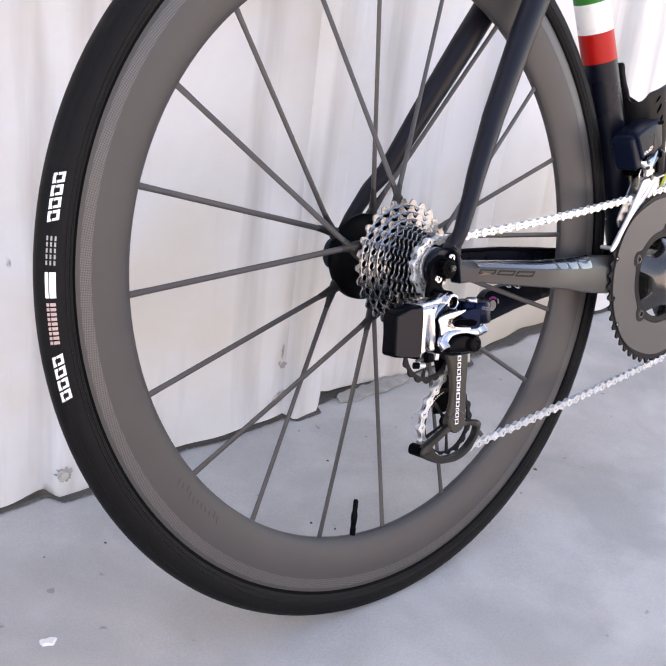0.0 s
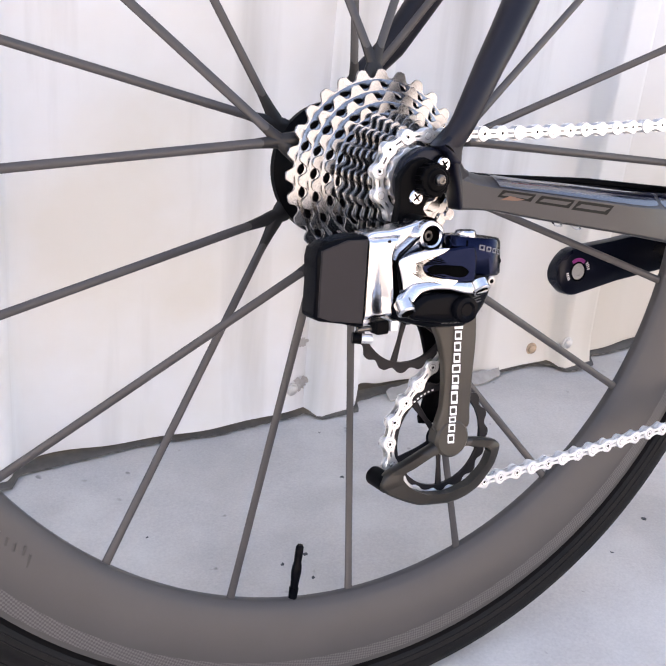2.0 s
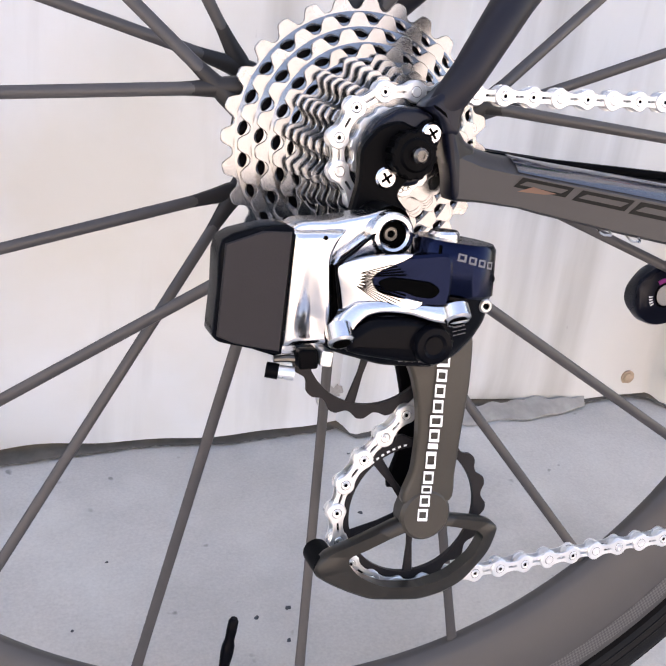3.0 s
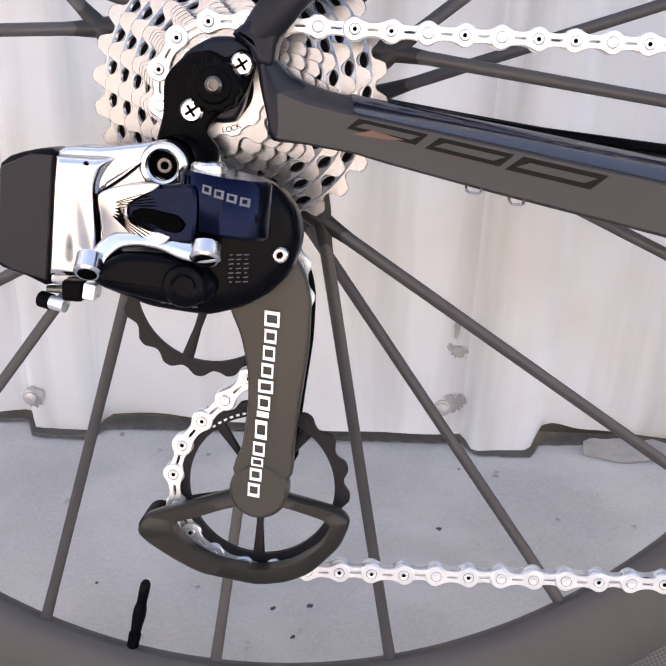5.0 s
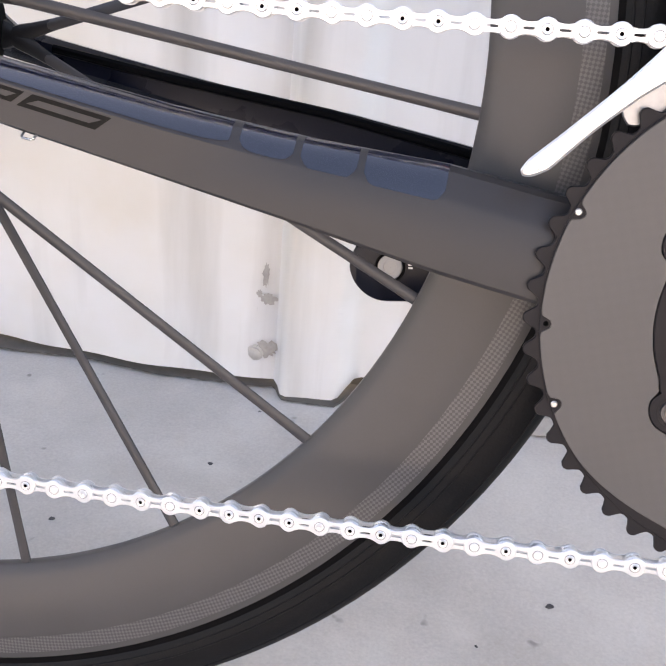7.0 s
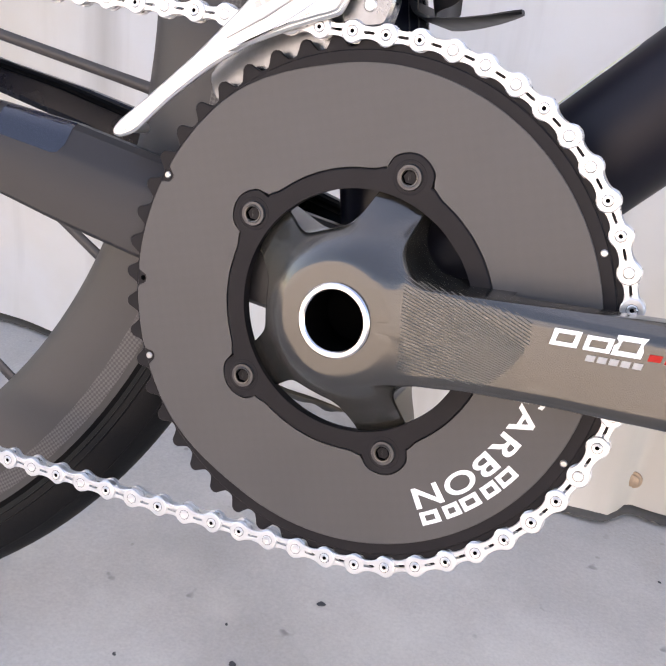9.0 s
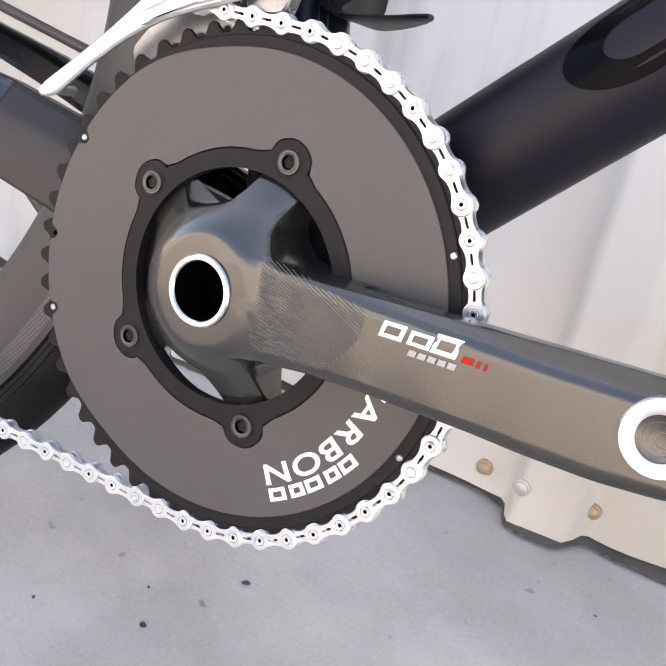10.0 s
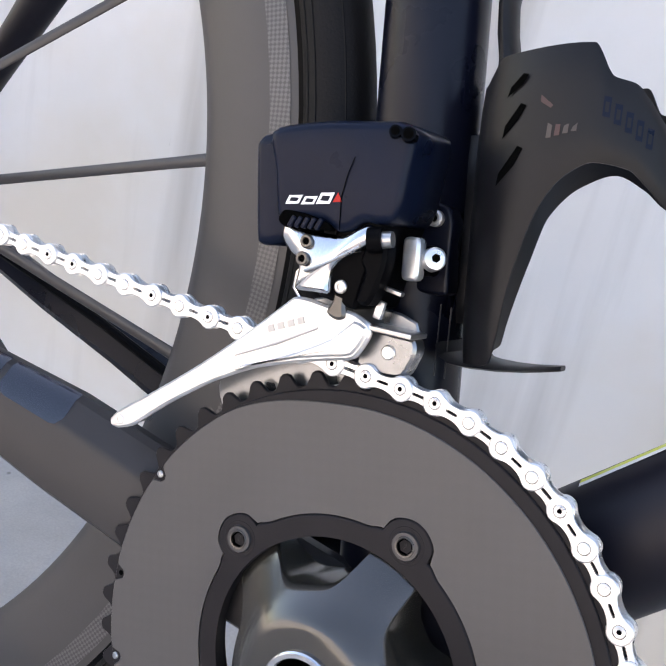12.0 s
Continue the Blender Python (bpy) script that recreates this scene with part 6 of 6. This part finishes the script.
# -- bottle cage on the seat tube --
def build_bottle_cage():
    ax = Vector((-SEAT_SLOPE, 0, 1)).normalized()
    fw = Vector((ax.z, 0, -ax.x))
    base = Vector((BX, 0, BZ))
    off, rad = 59.5, 38.0
    def at(s, phi, r=rad):
        """s along the tube, phi round the bottle from the tube side towards the road side."""
        c = base + ax * s + fw * off
        return c - fw * r * math.cos(phi) + Vector((0, -1, 0)) * r * math.sin(phi)
    def ramp(p, knots):
        """A smooth curve through the knots, with no overshoot."""
        slopes = [(v - u) / (b - a) for (a, u), (b, v) in zip(knots, knots[1:])]
        bend = [slopes[0]] + [0.0 if g * h <= 0 else 2 * g * h / (g + h) for g, h in zip(slopes, slopes[1:])] + [slopes[-1]]
        for k, ((a, u), (b, v)) in enumerate(zip(knots, knots[1:])):
            if p <= b:
                w = b - a
                t = max(0.0, (p - a) / w)
                return (2 * t**3 - 3 * t * t + 1) * u + (t**3 - 2 * t * t + t) * w * bend[k] + (3 * t * t - 2 * t**3) * v + (t**3 - t * t) * w * bend[k + 1]
        return knots[-1][1]
    def low(phi):
        if phi < 0:
            return ramp(-phi, ((0, 108), (0.5, 112), (0.58, 120), (0.8, 143), (0.97, 161), (1.27, 173), (1.57, 177.6), (1.87, 172.4), (2.1, 166), (2.75, 157)))
        return ramp(phi, ((0, 108), (0.95, 108.5), (1.12, 110), (1.18, 118), (1.24, 131), (1.33, 145), (1.49, 161), (1.67, 170), (1.88, 174), (2.14, 172.5), (2.3, 168), (2.5, 162), (2.75, 157)))
    def high(phi):
        return ramp(abs(phi), ((0, 206), (0.25, 205), (0.5, 199), (0.7, 199), (0.85, 202), (1.0, 206.5), (1.26, 207.5), (1.8, 209.2), (1.97, 199.5), (2.14, 197.8), (2.25, 194), (2.4, 187.4), (2.75, 175)))
    phis = sorted({round(q, 4) for q in [-2.75 + 0.02 * k for k in range(276)] + [1.14 + 0.012 * k for k in range(40)] + [-1.14 - 0.012 * k for k in range(40)]})
    rows = 13
    rings = []
    for p in phis:
        lo, hi = low(p), high(p)
        # the wing swells outward in its middle and rolls in at both edges
        ks = [k / (rows - 1) for k in range(rows)]
        # and stands clear of the tube at its root
        r = rad - 6.5 * math.exp(-((p / 0.55) ** 2))
        outer = [at(lo + (hi - lo) * k, p, r + 2.2 - 1.3 * abs(2 * k - 1) ** 4) for k in ks]
        inner = [at(lo + (hi - lo) * k, p, r + 0.2) for k in ks]
        rings.append([tuple(v) for v in inner + outer[::-1]])
    cage = link_mesh("bottle_cage", *loft(rings), HOLDER, bike, "black carbon bottle cage wrapping open arms", sharp=50)
    # mounting spine on the tube
    rings = []
    for s, w, d in ((120, 5, 21.5), (128, 7, 22), (145, 8, 22.5), (165, 8, 22.5), (178, 7, 22), (186, 5, 21.5)):
        c = base + ax * s + fw * d
        rings.append([tuple(c + Vector((0, w * q[0], 0)) + fw * q[1]) for q in ((-1, 0.5), (-0.9, -3.0), (0.9, -3.0), (1, 0.5), (0.75, 5.6), (-0.75, 5.6))])
    link_mesh("spine", *loft(rings), HOLDER, cage, sharp=40)
    # upward horn
    rings = []
    for t, d, w, th in ((176, 28.5, 8, 1.6), (192, 29, 8, 2.2), (204, 30.4, 7.6, 3.0), (212, 30.4, 7.2, 3.4), (220, 29, 6.8, 3.4), (230, 28.4, 6.8, 3.2), (238, 29.6, 6.6, 3.0), (242, 30.6, 5.8, 2.4), (243.5, 31, 4.0, 1.4)):
        c = base + ax * t + fw * d + Vector((0, -4.0, 0))
        rings.append([tuple(c + Vector((0, w * math.cos(a), 0)) + fw * th * math.sin(a)) for a in (2 * math.pi * k / 16 for k in range(16))])
    link_mesh("horn", *loft(rings), HOLDER, cage)
    # shelf at the foot, on the middle line, turning forward
    rings = []
    for t, w, rise in ((20.5, 26, 6.5), (21.6, 25, 2.6), (24.5, 23, 0.4), (30, 20, -0.4), (38, 16, -0.6), (46, 12, -0.2), (53, 8, 0.6), (57.5, 3, 1.2)):
        c = base + ax * (107.0 + rise) + fw * t
        rings.append([tuple(c + Vector((0, w * q[0], 0)) + ax * q[1]) for q in ((-1, 0), (-0.8, -0.9), (0.8, -0.9), (1, 0), (0.8, 0.9), (-0.8, 0.9))])
    link_mesh("foot_tab", *loft(rings), HOLDER, cage)
    def patch(name, pts, mat, e=2.45):
        link_mesh(name, [tuple(at(a, b, rad + e)) for a, b in pts], [tuple(range(len(pts)))], mat, cage)
    patch("cage_mark", [(191.5, 1.44), (193.6, 1.44), (192, 1.49), (190.4, 1.54), (189.6, 1.52)], DIMRED)
    for k in range(4):
        q = 1.50 + 0.062 * k
        patch("cage_stripe", [(180.6 + 0.7 * k, q), (180.8 + 0.7 * k, q + 0.04), (184.4 + 0.3 * k, q + 0.045), (185.2 - 0.4 * k, q + 0.01)], DIMRED if k == 1 else TAUPE)
    for k in range(5):
        q, z = 1.90 + 0.085 * k, 190.5 - 2.1 * k
        o = [(-3.0, 0), (-3.4, 0.055), (2.6, 0.06), (3.0, 0.005)]
        verts = [tuple(at(z + a, q + b, rad + 2.3)) for a, b in o] + [tuple(at(z - 0.3 + (a + 0.3) * 0.5, q + 0.03 + (b - 0.03) * 0.5, rad + 2.3)) for a, b in o]
        link_mesh("maker_block", verts, [(m, (m + 1) % 4, 4 + (m + 1) % 4, 4 + m) for m in range(4)], FDM, cage)
    # slots along the wing's root, painted as black patches for their shade
    for pts in (((193.4, 1.13), (196.4, 1.16), (200.4, 1.27), (200.0, 1.32), (197.0, 1.27)), ((180.6, 1.11), (184.6, 1.13), (191.4, 1.27), (190.6, 1.32), (186.4, 1.26)), ((166, 1.08), (170, 1.10), (178.4, 1.27), (177.6, 1.32), (172.4, 1.25))):
        patch("slot", pts, HOLE, 2.4)


build_bottle_cage()


# -- tyre and rim prints --
def prints():
    def on_tyre(b, t):
        phi = radians(-54 + t)
        r = 327.0 + 14.85 * math.cos(phi)
        x, z = ring_points(r, radians(b))
        return (x, WY + 14.85 * math.sin(phi), z)

    def tyre_block(b0, b1, t0, t1, mat, hollow, lean=0.0):
        m, verts, faces = 8, [], []
        for k in range(m + 1):
            t = t0 + (t1 - t0) * k / m
            sh = lean * k / m
            w = (b1 - b0) * 0.27
            verts += [on_tyre(b + sh, t) for b in (b0, b0 + w, b1 - w, b1)]
        for k in range(m):
            for q in range(3):
                if not (hollow and q == 1 and 1 < k < m - 2):
                    faces.append((k * 4 + q, k * 4 + q + 1, k * 4 + q + 5, k * 4 + q + 4))
        link_mesh("tyre_print", verts, faces, mat, wheel, "pale printed block on the sidewall")

    for a0 in (161.6, 184.2):
        for k in range(4):
            tyre_block(a0 + 1.55 * k, a0 + 1.55 * k + 1.3, -16, 16, WHITE, True, 0.5)
    for k in range(5):
        for t in (-14, -3, 8):
            tyre_block(169.6 + 0.75 * k, 170.15 + 0.75 * k, t, t + 5, GREYP, False)
    tyre_block(174.0, 177.2, -15, 15, WHITE, False)
    for k in range(9):
        tyre_block(177.8 + 0.6 * k, 178.2 + 0.6 * k, -13, 13, PINKP, False)
    # maker's script on the rim: plain slanting strokes in dark grey
    tall = (6.5, 2.6, 3.4, 5.4, 5.0, 2.6, 2.8, 2.6, 2.6, 3.6, 5.2)
    for k, h in enumerate(tall):
        deg = -148 + 1.12 * k
        r0 = 281.0 - (2.4 if k in (2, 9) else 0.0)
        pts = []
        for q in range(5):
            x, z = ring_points(r0 + (h + 1.5) * q / 4, radians(deg + 0.26 * q / 4 * (1 + h / 4)))
            pts.append((x, WY - 9.35 - 0.085 * (r0 + (h + 1.5) * q / 4 - 281.0), z))
        link_mesh("rim_script", *tube(pts, [0.75] * 5, 6, [0.25] * 5), SCRIPT, wheel, "dark grey printed stroke on the rim")


prints()


# ---- small things on the wall and the ground ----
RUST = material("rusted_steel", (0.42, 0.31, 0.22), 0.6, metal=0.4, vary=0.4, scale=200, bump=0.3)
ZINC = material("dull_zinc", (0.55, 0.54, 0.53), 0.5, metal=0.6, vary=0.2, scale=200)


def wall_bolt(x, z, mat, r=0.0052):
    y = sheet_face(x, z - foot(x)) - 0.0004
    geo = lathe([(r * 1.35, 0.001), (r * 1.35, -0.0006), (r, -0.0009), (r * 0.95, -0.0026), (r * 0.6, -0.0034), (r * 0.02, -0.0036)], 0, 0, 24)
    ob = link_mesh("wall_bolt", *geo, mat, None, unit=1.0)
    ob.location = (x, y, z)
    tagged(ob, "small round painted bolt head on the metal wall" if mat is ZINC else "small rusty bolt head on the white metal wall", "bolt", "wall bolts")


for x, z, mat in ((-0.206, 0.032, ZINC), (0.1075, 0.0295, ZINC), (0.420, 0.020, RUST), (0.456, 0.030, ZINC), (0.506, 0.024, RUST)):
    wall_bolt(x, z, mat)


SMEAR = material("grey_smear", (0.36, 0.345, 0.33), 0.7, vary=0.45, scale=90)


def smear(x, z, w, h, mat, seed):
    """A thin dried splash on the sheet, with a ragged outline."""
    r = random.Random(seed)
    n = 26
    verts = []
    for k in range(n):
        a = 2 * math.pi * k / n
        q = 0.55 + 0.45 * r.random()
        px, pz = x + w * q * math.cos(a), z + h * q * math.sin(a)
        verts.append((px, sheet_face(px, max(0.0, pz - foot(px))) - 0.0018, pz))
    ob = link_mesh("stain", verts, [tuple(range(n))], mat, sheet_wall, unit=1.0)
    return ob


smear(0.1165, 0.034, 0.011, 0.009, SMEAR, 5)
smear(0.1165, 0.0785, 0.008, 0.006, SMEAR, 6)
smear(0.1135, 0.100, 0.0035, 0.013, SMEAR, 7)
smear(0.109, 0.083, 0.003, 0.004, SMEAR, 9)
smear(-0.204, 0.033, 0.010, 0.012, SMEAR, 14)


def chip(x, y, size, mat, name, label, cat, group, seed):
    r = random.Random(seed)
    n = 9
    ring = [(size * (0.75 + 0.4 * r.random()) * math.cos(2 * math.pi * k / n), size * (0.5 + 0.4 * r.random()) * math.sin(2 * math.pi * k / n)) for k in range(n)]
    h = size * 0.28
    verts = [(p[0], p[1], 0) for p in ring] + [(p[0] * 0.75, p[1] * 0.75, h * (0.7 + 0.5 * r.random())) for p in ring]
    faces = [(k, (k + 1) % n, n + (k + 1) % n, n + k) for k in range(n)] + [tuple(range(n, 2 * n)), tuple(range(n))]
    ob = link_mesh(name, verts, faces, mat, None, unit=1.0)
    ob.matrix_world = pose(x, y, -0.002, 0, 0, r.uniform(0, 360))
    tagged(ob, label, cat, group)


chip(-0.317, 0.111, 0.0085, WHITEP, "white_chip", "small white chip lying on the concrete", "chip", "", 3)
GRIT = material("dark_grit", (0.05, 0.05, 0.055), 0.8, vary=0.4)
for i, (x, y) in enumerate(((-0.266, 0.226), (-0.203, 0.217), (0.352, 0.152), (0.310, 0.106), (0.267, 0.052), (0.329, 0.08), (0.543, 0.294), (0.02, 0.112), (0.107, 0.229), (-0.108, 0.144), (0.005, 0.135), (0.027, 0.14), (-0.081, 0.204), (0.123, 0.306), (0.213, 0.015))):
    chip(x, y, 0.0014 + 0.0007 * ((i * 7) % 3), GRIT, "grit", "tiny dark speck of grit on the concrete", "grit", "grit on the ground", 20 + i)


def build_strip():
    """A loose flattened strip of metal at the foot of the wall."""
    verts, n = [], 30
    for k in range(n + 1):
        x = 0.220 + 0.150 * k / n
        y = wall_line(x) - 0.012 + 0.0015 * math.sin(k * 0.7)
        w = (0.0105 + 0.0016 * math.sin(k * 0.45)) * min(1.0, 0.45 + k / 8, 0.2 + (n - k) / 9)
        verts += [(x, y - w, 0.0), (x, y - w, 0.0015 + 0.0006 * math.sin(k)), (x, y + w, 0.007 + 0.0015 * math.sin(k * 1.3)), (x, y + w, 0.004)]
    faces = [(i * 4 + k, i * 4 + (k + 1) % 4, i * 4 + 4 + (k + 1) % 4, i * 4 + 4 + k) for i in range(n) for k in range(4)] + [(0, 1, 2, 3), (4 * n, 4 * n + 1, 4 * n + 2, 4 * n + 3)]
    m = material("dirty_strip", (0.31, 0.292, 0.272), 0.7, vary=0.35, scale=60, bump=0.5, bscale=200)
    ob = link_mesh("metal_strip", verts, faces, m, None, unit=1.0)
    tagged(ob, "dirty bent metal strip at the foot of the wall", "strip")


build_strip()
